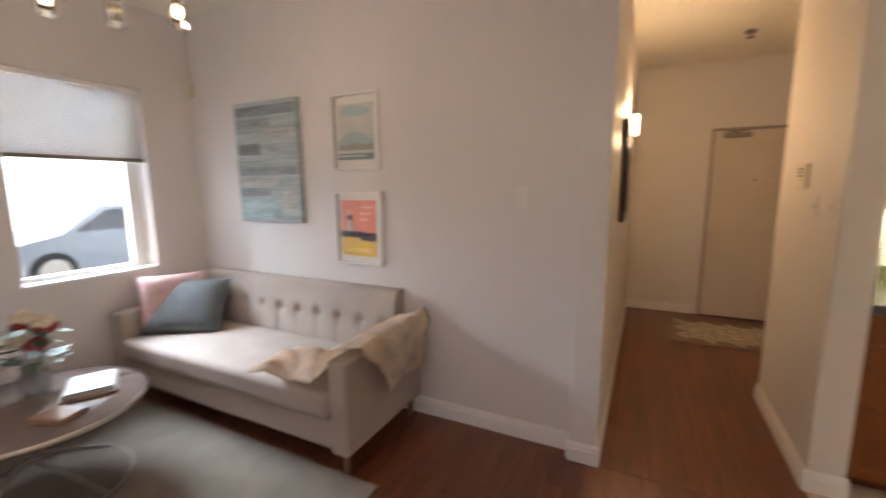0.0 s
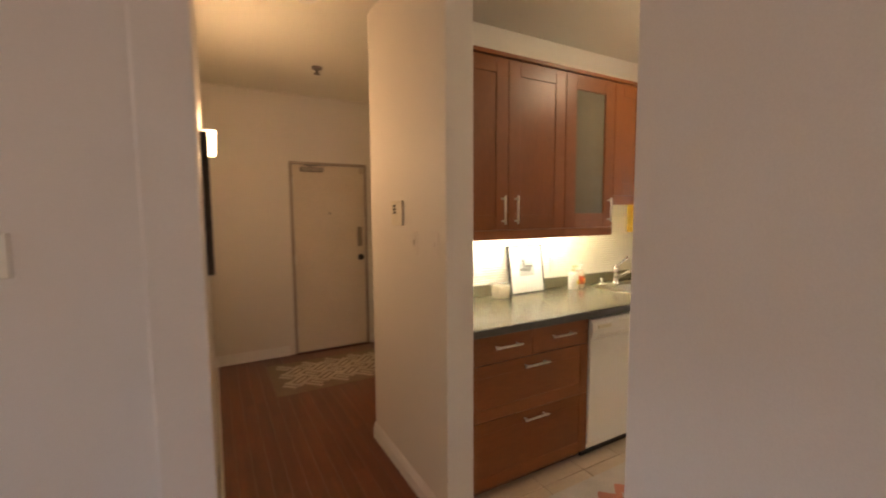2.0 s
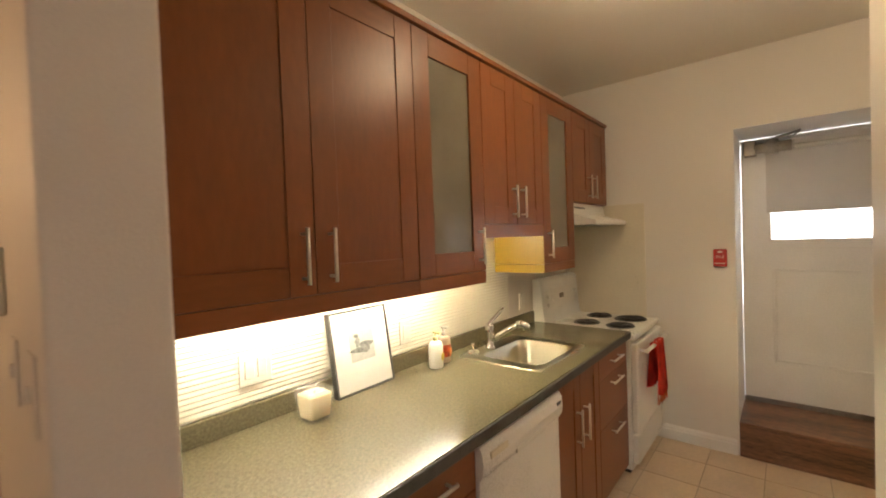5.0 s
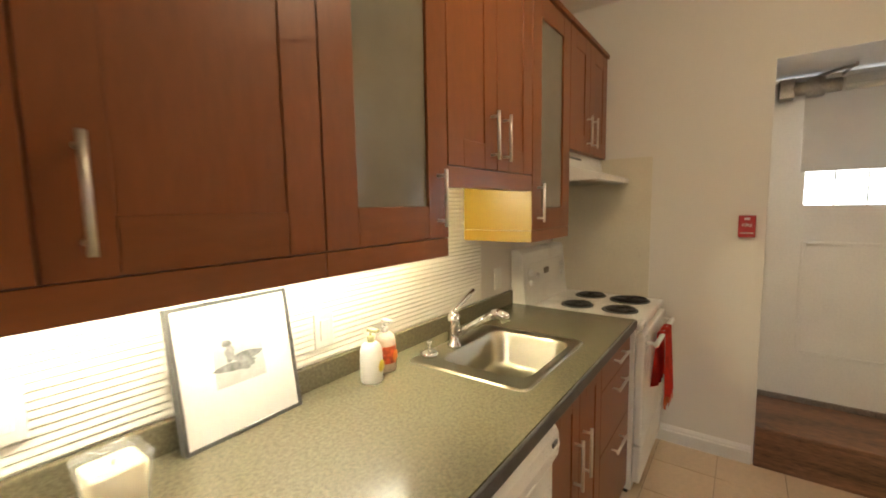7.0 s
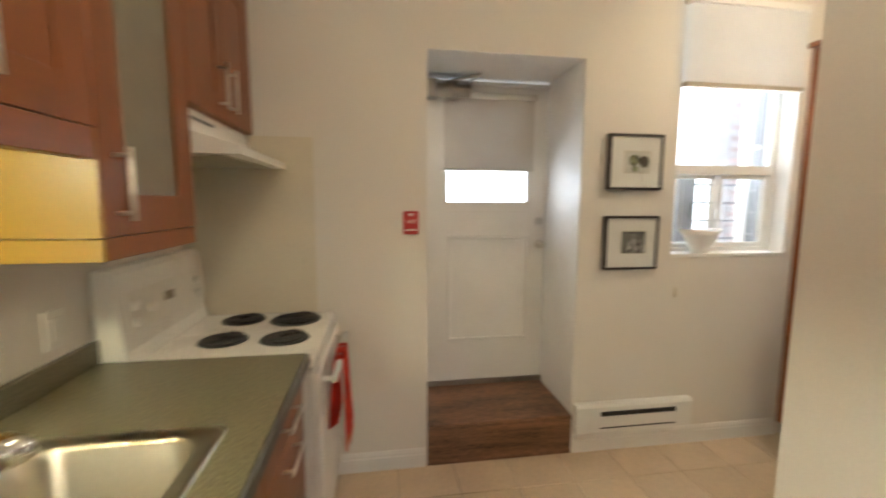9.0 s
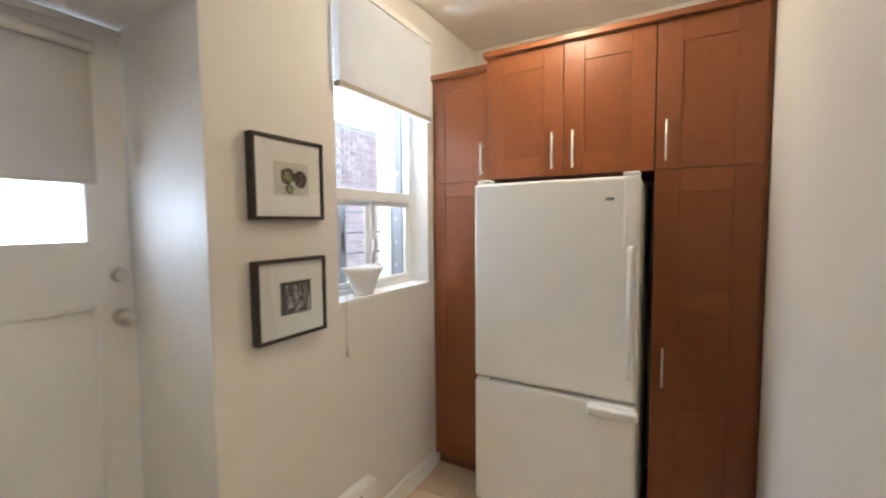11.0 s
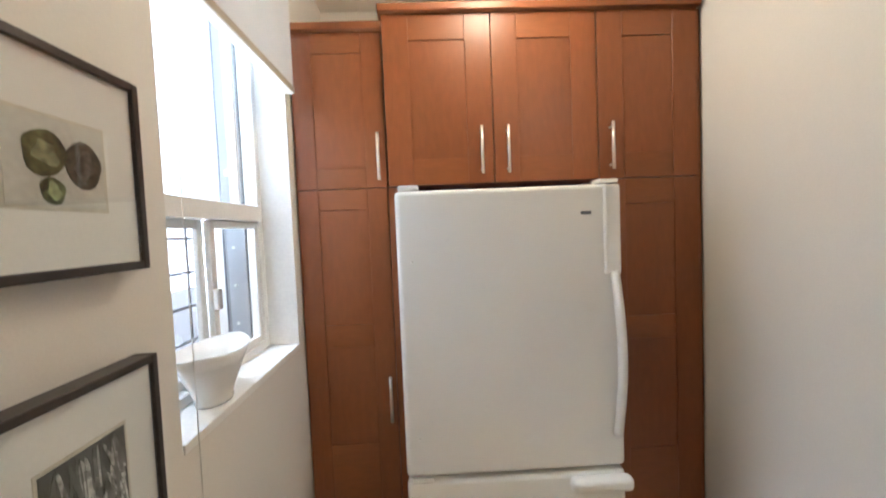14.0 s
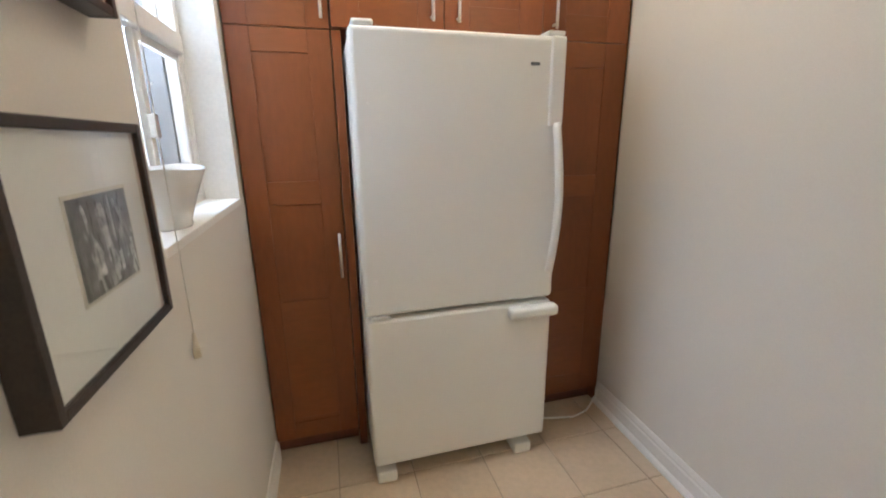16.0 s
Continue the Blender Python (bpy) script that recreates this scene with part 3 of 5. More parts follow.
def burner(cx, cy, r):
    c = bmesh.new()
    bowl = part("burner", lathe([(r + 0.012, 0.001), (r + 0.010, 0.005), (r + 0.002, 0.003), (r * 0.6, 0.0025), (0.0, 0.0025)], 28, centre=(cx, cy, 0.9045)), BLACK, t, "black coil burner in a drip bowl")
    pts = []
    turns = 4
    for i in range(turns * 22 + 1):
        a = i / 22 * math.tau
        rr = 0.016 + (r - 0.018) * i / (turns * 22)
        pts.append((cx + rr * math.cos(a), cy + rr * math.sin(a), 0.914))
    part("coil", tube(pts, 0.0052, 6), BLACK, bowl)


burner(0.250, 0.160, 0.084)
burner(0.528, 0.168, 0.103)
burner(0.256, 0.400, 0.082)
burner(0.550, 0.408, 0.084)

# towel on the oven bar
t = thing("tea_towel", (4.422 + 0.32, 3.358, 0.80), "red fringed tea towel hanging on the oven bar", "towel")
bm = bmesh.new()
nx, rows = 26, []
for side in (0, 1):
    for j in range(13):
        s = j / 12
        z = (-0.335 + 0.35 * s) if side == 0 else (0.015 - 0.30 * s)
        ring = []
        for i in range(nx + 1):
            u = i / nx
            x = (u - 0.5) * (0.20 + 0.05 * (1 - s if side == 0 else s) * 0.6)
            fold = 0.012 * math.sin(u * 22 + side) + 0.006 * math.sin(u * 47 + 1.3)
            k = (1 - s) if side == 0 else s
            y = (-0.018 - 0.014 * k if side == 0 else 0.018 + 0.008 * k) + fold * (0.25 + 0.9 * k)
            ring.append(bm.verts.new((x, y, z + 0.004 * math.sin(u * 13))))
        rows.append(ring)
for a, b in zip(rows, rows[1:]):
    for i in range(nx):
        f = bm.faces.new((a[i], a[i + 1], b[i + 1], b[i]))
        f.smooth = True
bmesh.ops.solidify(bm, geom=bm.faces[:], thickness=0.003)
part("cloth", bm, TOWEL, t)
bm = bmesh.new()
rng = random.Random(4)
for i in range(46):
    u = i / 45 - 0.5
    x = u * 0.235
    y = -0.030 + 0.010 * math.sin((u + 0.5) * 22)
    rod((x, y, -0.333), (x + rng.uniform(-0.006, 0.006), y + rng.uniform(-0.004, 0.004), -0.385 + rng.uniform(-0.01, 0.01)), 0.0016, 5, bm)
part("fringe", bm, mat("towel_fringe", (0.70, 0.16, 0.05), 0.95, vary=0.2), t, "orange-red fringe")

# range hood
t = thing("range_hood", (4.40, 3.63, 1.622), "white slim range hood under the cabinet", "hood")
w, d = 0.665, NY - 3.63 - 0.004
part("canopy", plate([(0.0, 0.0), (0.0, 0.028), (0.16, 0.075), (0.175, 0.155), (d, 0.155), (d, 0.0)], "x", 0, w), ENAMEL, t)
part("vent_grille", box((0.06, 0.168, 0.10), (0.26, 0.1775, 0.13), 0.002), GREYMETAL, t)
part("filter", box((0.05, 0.06, -0.004), (w - 0.05, d - 0.04, 0.0)), STEEL, t)
# painted splash panel on the side wall
t = thing("splash_panel", (EX - 0.006, 3.503, 0.905), "cream glossy splash panel on the wall beside the stove", "panel")
part("panel", box((0, 0, 0), (0.0055, NY - 3.503 - 0.002, 0.875), 0.002), mat("cream_panel", (0.66, 0.60, 0.47), 0.3, vary=0.02), t)

# things on the worktop
t = thing("candle", (2.49, 3.985, CT), "cream candle in a square glass holder", "candle")
part("wax", loft([rounded(-0.040, -0.040, 0.040, 0.040, 0.012, 0.012), rounded(-0.047, -0.047, 0.047, 0.047, 0.014, 0.090), rounded(-0.040, -0.040, 0.040, 0.040, 0.012, 0.092), rounded(-0.01, -0.01, 0.01, 0.01, 0.004, 0.090)]), mat("wax", (0.80, 0.70, 0.45), 0.5, vary=0.03), t)
part("holder", loft([rounded(-0.044, -0.044, 0.044, 0.044, 0.014, 0.001), rounded(-0.056, -0.056, 0.056, 0.056, 0.016, 0.108), rounded(-0.053, -0.053, 0.053, 0.053, 0.014, 0.108), rounded(-0.041, -0.041, 0.041, 0.041, 0.012, 0.010)]), glassy("thick_glass", (0.9, 0.9, 0.86), 0.03, 0.0, 0.16), t, "clear glass holder")
part("wick", rod((0, 0, 0.089), (0.002, 0, 0.100), 0.0012, 6), BLACK, t)

PRINT = mat("grey_print", (0.19, 0.20, 0.185), 0.8, vary=0.35, scale=14, grain=60)


def leaf_blob(cx, cz, rx, rz, y, n=18, wob=0.16, seed=1):
    r = random.Random(seed)
    ph = [r.uniform(0, 6.28) for _ in range(3)]
    return [(cx + rx * math.cos(a) * (1 + wob * math.sin(3 * a + ph[0]) * 0.6 + wob * math.sin(5 * a + ph[1]) * 0.5), cz + rz * math.sin(a) * (1 + wob * math.sin(2 * a + ph[2]))) for a in (k * math.tau / n for k in range(n))]


t = thing("leaning_picture", Matrix.Translation((2.795, 4.050, CT)) @ pose(0, 0, 0, -8.5, 0, 1.5), "thin black framed print leaning on the splashback", "picture")
w, h = 0.315, 0.345
bm = bmesh.new()
for lo, hi in (((-w / 2, 0, 0), (-w / 2 + 0.009, 0.028, h)), ((w / 2 - 0.009, 0, 0), (w / 2, 0.028, h)), ((-w / 2 + 0.009, 0, 0), (w / 2 - 0.009, 0.028, 0.009)), ((-w / 2 + 0.009, 0, h - 0.009), (w / 2 - 0.009, 0.028, h))):
    box(lo, hi, 0.001, 1, bm)
part("frame", bm, mat("pewter_frame", (0.075, 0.072, 0.065), 0.4, vary=0.1, scale=20), t)
mt = part("mount", box((-w / 2 + 0.009, 0.005, 0.009), (w / 2 - 0.009, 0.018, h - 0.009)), MAT_BOARD, t)
part("print", box((-0.065, 0.0038, 0.125), (0.065, 0.0049, 0.255)), mat("print_paper", (0.46, 0.48, 0.45), 0.8, vary=0.05, scale=9), mt)
for k, (cx, cz, rx, rz) in enumerate(((-0.01, 0.17, 0.055, 0.012), (0.018, 0.190, 0.042, 0.011), (-0.025, 0.205, 0.012, 0.022), (-0.030, 0.232, 0.012, 0.010), (0.01, 0.176, 0.020, 0.024))):
    part("figure", plate(leaf_blob(cx, cz, rx, rz, 0, seed=k), "y", 0.0026 - 0.0002 * k, 0.0036), PRINT, mt)
part("stand", box((-0.06, 0.0285, 0.02), (0.06, 0.032, 0.25)), BLACK, t)


def bottle(x, y, col, lab, pump, label, sc=1.0):
    t = thing("soap_bottle", (x, y, CT), label, "bottle", "soap bottles")
    part("body", lathe([(0.0, 0.0), (0.034 * sc, 0.0), (0.036 * sc, 0.006), (0.036 * sc, 0.105 * sc), (0.030 * sc, 0.122 * sc), (0.015 * sc, 0.132 * sc), (0.0, 0.132 * sc)], 24), col, t)
    part("label", lathe([(0.0364 * sc, 0.03), (0.0368 * sc, 0.031), (0.0368 * sc, 0.088 * sc), (0.0364 * sc, 0.089 * sc)], 24), lab[0], t, lab[1])
    part("fruit", lathe([(0.0, 0.001), (0.018, 0.001), (0.020, 0.0), (0.0, -0.001)], 14), lab[2], t).matrix_basis = Matrix.Translation((0.010, -0.0362 * sc, 0.055)) @ pose(0, 0, 0, 90, 0, 18)
    p = part("pump", rod((0, 0, 0.130 * sc), (0, 0, 0.152 * sc), 0.012), pump, t)
    rod_b = rod((0, 0, 0.150 * sc), (0, 0, 0.168 * sc), 0.004)
    box((-0.010, -0.034, 0.166 * sc), (0.010, 0.010, 0.177 * sc), 0.003, bm=rod_b)
    part("nozzle", rod_b, pump, p)


WHITEP = mat("bottle_white", (0.78, 0.77, 0.72), 0.35, vary=0.02)
bottle(3.185, 4.005, WHITEP, (WHITEP, "white label with a yellow lemon", mat("lemon_print", (0.70, 0.55, 0.04), 0.4)), mat("lemon_pump", (0.62, 0.60, 0.30), 0.35), "white soap pump bottle with a yellow lemon label", 1.0)
bottle(3.282, 4.035, mat("amber_soap", (0.62, 0.50, 0.40), 0.2), (mat("red_label", (0.62, 0.10, 0.03), 0.4, vary=0.3, scale=30), "red and orange fruit label", mat("orange_print", (0.75, 0.22, 0.02), 0.4)), WHITEP, "clear soap pump bottle with a red orange label", 1.02)

# ceiling dome lamps
t = dome = thing("ceiling_lamp", (3.44, 3.02, CH), "white glass dome ceiling lamp with a metal rim", "lamp")
part("rim", lathe([(0.0, 0.0), (0.150, 0.0), (0.165, -0.02), (0.158, -0.045), (0.14, -0.048)], 32), BRONZE, t, "bronze metal rim")
part("shade", lathe([(0.150, -0.046), (0.146, -0.075), (0.120, -0.105), (0.075, -0.125), (0.02, -0.133), (0.0, -0.134)], 32), glow("lamp_glass", (1.0, 0.82, 0.55), 20.0), t, "lit white glass dome")
part("finial", lathe([(0.0, -0.132), (0.020, -0.134), (0.021, -0.140), (0.013, -0.147), (0.012, -0.156), (0.0, -0.162)], 14), BRONZE, t)
dome["group"] = "dome lamps"
copy_thing(dome, pose(4.30, 1.05, CH))

# ---- door recess, back door ----
CLOSER = mat("closer_grey", (0.42, 0.38, 0.33), 0.38, metal=0.8, vary=0.1, scale=14, grain=90)
t = thing("door_step", (5.083, 2.088, 0), "dark stained oak step in the door recess", "step")
part("lower_riser", box((0.0, 0.0, 0.0), (0.02, 0.844, 0.211)), OAK, t)
part("tread", box((-0.012, -0.001, 0.212), (0.487, 0.845, 0.240), 0.006), OAK, t)
structure("recess_lining", plate([(2.0835, 0.0), (2.0835, 2.2315), (2.9365, 2.2315), (2.9365, 0.0), (2.9345, 0.0), (2.9345, 2.2295), (2.0855, 2.2295), (2.0855, 0.0)], "x", EX + 0.001, 5.62), TRIM, "white painted door recess lining", "trim")
t = thing("door_1", (5.565, 2.088, 0.243), "white painted half-glazed back door with a roller blind", "door", kind="structure")
DW, DH = 0.844, 1.945
f = bmesh.new()
for lo, hi in (((0.0, 0.0, 0.0), (0.05, DW, 0.012)),):
    box((-0.01, 0.0, -0.002), (0.06, DW, 0.03), bm=f)
part("threshold", f, BRONZE, t, "worn metal threshold")
bm = bmesh.new()
wy0, wy1, wz0, wz1 = 0.135, 0.665, 1.226, 1.86
for lo, hi in (((0, 0.004, 0.032), (0.045, wy0, DH)), ((0, wy1, 0.032), (0.045, DW - 0.004, DH)), ((0, wy0, 0.032), (0.045, wy1, wz0)), ((0, wy0, wz1), (0.045, wy1, DH))):
    box(lo, hi, bm=bm)
part("leaf", bm, TRIM, t)
pane = part("glass_pane", box((0.018, wy0, wz0), (0.022, wy1, wz1)), GLASS, t)
pane.visible_shadow = False
# thin bars stand in for lines outside, seen through the pane
bm = bmesh.new()
for y in (0.385, 0.525):
    box((0.012, y, wz0), (0.030, y + 0.008, wz1), bm=bm)
part("glazing_bar", bm, TRIM, t)
for z0, z1 in ((0.309, 1.007),):
    bm = bmesh.new()
    y0, y1 = 0.109, 0.660
    for lo, hi in (((-0.014, y0, z0), (0.001, y0 + 0.018, z1)), ((-0.014, y1 - 0.018, z0), (0.001, y1, z1)), ((-0.014, y0 + 0.018, z0), (0.001, y1 - 0.018, z0 + 0.018)), ((-0.014, y0 + 0.018, z1 - 0.018), (0.001, y1 - 0.018, z1))):
        box(lo, hi, 0.004, bm=bm)
    part("panel_moulding", bm, TRIM, t)
rb = part("roller_blind", box((-0.016, 0.102, 1.431), (-0.012, 0.690, 1.875)), BLIND_ROLL, t, "beige fabric roller blind, half down")
part("roller", rod((-0.020, 0.095, 1.885), (-0.020, 0.697, 1.885), 0.020), PLASTIC, rb)
part("hem_bar", box((-0.019, 0.104, 1.422), (-0.010, 0.688, 1.434), 0.002), BLIND_ROLL, rb)
part("deadbolt", rod((-0.001, 0.047, 1.101), (-0.030, 0.047, 1.101), 0.027, 18, r2=0.022), NICKEL, t)
kn = part("knob", rod((-0.001, 0.045, 0.950), (-0.012, 0.045, 0.950), 0.030, 18), NICKEL, t)
kb = bmesh.new()
bmesh.ops.create_uvsphere(kb, u_segments=16, v_segments=10, radius=0.026)
bmesh.ops.transform(kb, matrix=Matrix.Translation((-0.05, 0.045, 0.950)), verts=kb.verts[:])
for fc in kb.faces:
    fc.smooth = True
rod((-0.010, 0.045, 0.950), (-0.04, 0.045, 0.950), 0.012, bm=kb)
part("knob_ball", kb, NICKEL, kn)
bm = bmesh.new()
for lo, hi in (((0.0, 0.0, DH + 0.004), (0.06, DW, DH + 0.03)),):
    box(lo, hi, bm=bm)
part("frame_head", bm, TRIM, t)
t = thing("door_closer", (5.50, 2.74, 2.150), "brown-grey metal door closer with a folding arm", "door closer", "door closers")
part("bracket", box((-0.035, 0.090, -0.062), (0.055, 0.165, 0.050), 0.008), BRONZE, t)
part("cylinder", rod((0.0, 0.10, -0.012), (0.0, -0.110, -0.012), 0.038, 20), CLOSER, t)
part("end_cap", rod((0.0, -0.111, -0.012), (0.0, -0.124, -0.012), 0.032, 20), NICKEL, t)
part("hub", rod((0.0, 0.0, -0.060), (0.0, 0.0, 0.040), 0.041, 20), CLOSER, t)
part("fixing_plate", box((0.026, -0.10, -0.040), (0.056, 0.076, 0.022), 0.004), BRONZE, t)
part("arm", tube([(0, 0, 0.045), (-0.05, -0.06, 0.050), (-0.12, -0.15, 0.054)], 0.009, 8), CLOSER, t)
part("fore_arm", tube([(-0.12, -0.15, 0.060), (-0.04, -0.14, 0.062), (0.055, -0.12, 0.055)], 0.008, 8), CLOSER, t)

# fire alarm call point
t = thing("fire_alarm", (EX, 3.022, 1.360), "red wall fire alarm pull station with white lettering", "fire alarm")
part("case", box((-0.030, -0.039, -0.060), (0, 0.039, 0.060), 0.005), RED, t)
part("pull_bar", box((-0.034, -0.030, -0.040), (-0.0295, 0.030, -0.033), 0.002), PLASTIC, t, "white pull bar")
part("top_label", box((-0.0315, -0.013, 0.036), (-0.0295, 0.013, 0.048)), PLASTIC, t)
cu = bpy.data.curves.new("lettering", "FONT")
cu.body, cu.size, cu.extrude, cu.align_x, cu.align_y = "FIRE", 0.026, 0.0005, "CENTER", "CENTER"
tx = new("lettering", cu)
tx.data.materials.append(PLASTIC)
tx.parent = t
tx.matrix_basis = pose(-0.0308, 0, 0.006, 90, 0, -90)

# baseboard heater
t = thing("baseboard_heater", (5.045, 1.335, 0.135), "white electric baseboard heater on the wall", "heater")
L = 0.740
part("case", plate([(0.0, 0.0), (0.048, 0.0), (0.048, 0.168), (0.012, 0.168), (0.0, 0.152)], "y", 0, L), ENAMEL, t)
bpy.data.objects[t.children[0].name].matrix_basis = Matrix.Identity(4)
part("outlet_slot", box((-0.002, 0.11, 0.098), (0.004, L - 0.15, 0.126)), BLACK, t, "dark outlet slot")
part("inlet_slot", box((-0.002, 0.11, 0.022), (0.004, L - 0.15, 0.030)), BLACK, t)

# ---- kitchen window ----
WX = 5.205
t = thing("window_1", (WX, 0.750, 1.165), "white metal window with sliding lower sashes", "window", kind="structure")
WW, WH = 0.76, 1.395
bm = bmesh.new()
for lo, hi in (((0, 0, 0), (0.05, 0.035, WH)), ((0, WW - 0.035, 0), (0.05, WW, WH)), ((0, 0.035, 0), (0.05, WW - 0.035, 0.035)), ((0, 0.035, WH - 0.035), (0.05, WW - 0.035, WH)), ((-0.012, 0.035, 0.475), (0.05, WW - 0.035, 0.53))):
    box(lo, hi, 0.003, 1, bm)
part("window_frame", bm, TRIM, t)
for y0, y1, x in ((0.035, 0.375, 0.006), (0.375, WW - 0.035, 0.026)):
    bm = bmesh.new()
    for lo, hi in (((x, y0, 0.036), (x + 0.018, y0 + 0.028, 0.474)), ((x, y1 - 0.028, 0.036), (x + 0.018, y1, 0.474)), ((x, y0 + 0.028, 0.036), (x + 0.018, y1 - 0.028, 0.062)), ((x, y0 + 0.028, 0.450), (x + 0.018, y1 - 0.028, 0.474))):
        box(lo, hi, 0.002, 1, bm)
    sash = part("sash", bm, TRIM, t)
    p = part("pane", box((x + 0.007, y0 + 0.026, 0.060), (x + 0.010, y1 - 0.026, 0.452)), GLASS, sash)
    p.visible_shadow = False
p = part("pane", box((0.024, 0.034, 0.529), (0.027, WW - 0.034, WH - 0.034)), GLASS, t)
p.visible_shadow = False
part("upper_bead", box((0.010, 0.150, 0.530), (0.040, 0.166, WH - 0.036)), TRIM, t)
part("catch", box((-0.014, 0.362, 0.215), (0.006, 0.386, 0.275), 0.004), NICKEL, t, "steel sash catch")
structure("window_reveal", plate([(0.7505, 1.1655), (0.7505, 2.5595), (1.5095, 2.5595), (1.5095, 1.1655), (1.5075, 1.1655), (1.5075, 2.5575), (0.7525, 2.5575), (0.7525, 1.1655)], "x", EX + 0.001, WX), TRIM, "white painted window reveal", "trim")
structure("window_sill", box((EX - 0.004, 0.752, 1.152), (WX + 0.004, 1.508, 1.174), 0.003), TRIM, "white painted window sill", "sill")
# iron bars and the grey outer sash beyond the glass
# bar grey lightened: the glare around the bars is put into the colour
BARGREY = mat("pale_bar", (0.27, 0.27, 0.275), 0.6, vary=0.15, scale=20)
t = thing("window_bars", (5.44, 0.77, 1.17), "thin dark grey security bars outside the window", "bars")
for k in range(4):
    part("bar", rod((0, 0.0, 0.06 + k * 0.12), (0, 0.74, 0.06 + k * 0.12), 0.0062, 8), BARGREY, t)
for y in (0.05, 0.40):
    part("post", rod((0.014, y, 0.0), (0.014, y, 0.50), 0.005, 8), BARGREY, t)
STORM = mat("storm_frame_paint", (0.185, 0.19, 0.198), 0.5, vary=0.08, scale=5)
t = thing("outer_sash", (5.39, 0.77, 1.17), "grey metal outer storm sash of the window", "sash")
part("side_board", box((-0.132, 0.002, 0.0), (-0.056, 0.022, 1.38), 0.003), STORM, t, "blue-grey painted side board")
part("edge_strip", box((-0.055, 0.0, 0.0), (-0.050, 0.022, 1.38), 0.001), GREYMETAL, t, "dark metal edge")
for z in (0.10, 0.24, 0.38):
    part("screw", rod((-0.09, 0.022, z), (-0.09, 0.026, z), 0.006, 8), NICKEL, t)
part("stile", box((0.0, 0.36, 0.02), (0.05, 0.49, 0.47), 0.003), STORM, t)
part("vent", box((-0.115, 0.022, 0.64), (-0.075, 0.030, 0.665), 0.002), NICKEL, t, "small metal vent")
part("pull", box((-0.008, 0.385, 0.20), (0.0, 0.405, 0.30), 0.003), BLACK, t)


def cellular_blind(m, w, drop, label, rail, parts=40):
    """A pleated shade between a head rail and a bottom rail; local x points into the room, y along the window."""
    t = thing("window_blind", m, label, "blind", "pleated blinds")
    part("head_rail", box((0.0, 0, -0.035), (0.05, w, 0.0), 0.004), TRIM, t)
    bm = bmesh.new()
    n = parts
    for face in (0.012, 0.038):
        s = -1 if face < 0.02 else 1
        prev = None
        for k in range(2 * n + 1):
            z = -0.036 - (drop - 0.062) * k / (2 * n)
            x = face + (0.0032 * s if k % 2 else 0.0)
            a, b = bm.verts.new((x, 0.006, z)), bm.verts.new((x, w - 0.006, z))
            if prev:
                bm.faces.new((prev[0], prev[1], b, a))
            prev = (a, b)
    part("fabric", bm, BLIND, t)
    part("bottom_rail", box((0.008, 0.004, -drop), (0.044, w - 0.004, -drop + 0.026), 0.004), rail, t, "fabric-covered bottom rail")
    return t


cellular_blind(Matrix.Translation((EX + 0.002, 1.522, 2.575)) @ pose(0, 0, 0, 0, 0, 180), 0.762, 0.47, "white pleated cellular blind drawn half down", mat("tan_rail", (0.40, 0.35, 0.27), 0.7, vary=0.05))
t = thing("blind_cord", (EX - 0.012, 1.472, 0.92), "thin white blind cord with a yellowed tassel", "cord")
part("cord", rod((0, 0, 0.06), (0, 0, 1.60), 0.0012, 6), PLASTIC, t)
part("tassel", lathe([(0.0, 0.0), (0.008, 0.004), (0.007, 0.03), (0.003, 0.06), (0.0, 0.06)], 10), CREAM, t, "yellowed tassel")

# bowl on the sill
t = thing("bowl", (5.148, 1.278, 1.174), "tall white ceramic bowl with a wavy rim on the sill", "bowl")
bm = bmesh.new()
n, rings = 40, []
for r, z in ((0.0, 0.004), (0.050, 0.0), (0.053, 0.006), (0.050, 0.012), (0.064, 0.050), (0.087, 0.105), (0.106, 0.145), (0.101, 0.145), (0.081, 0.105), (0.057, 0.048), (0.0, 0.022)):
    ring = []
    for k in range(n):
        a = k * math.tau / n
        lift = -0.004 * math.cos(2 * a) * (z / 0.145) ** 2
        rx = r * (1.12 + 0.10 * (z / 0.145) * (1 + 2.0 * abs(math.sin(a)) ** 14))
        ring.append(bm.verts.new((r * 0.78 * math.cos(a), rx * math.sin(a), z * 0.95 + lift)))
    rings.append(ring)
for a, b in zip(rings, rings[1:]):
    for k in range(n):
        f = bm.faces.new((a[k], a[(k + 1) % n], b[(k + 1) % n], b[k]))
        f.smooth = True
part("body", bm, mat("white_ceramic", (0.80, 0.79, 0.76), 0.15, vary=0.01), t)

# ---- two framed prints ----


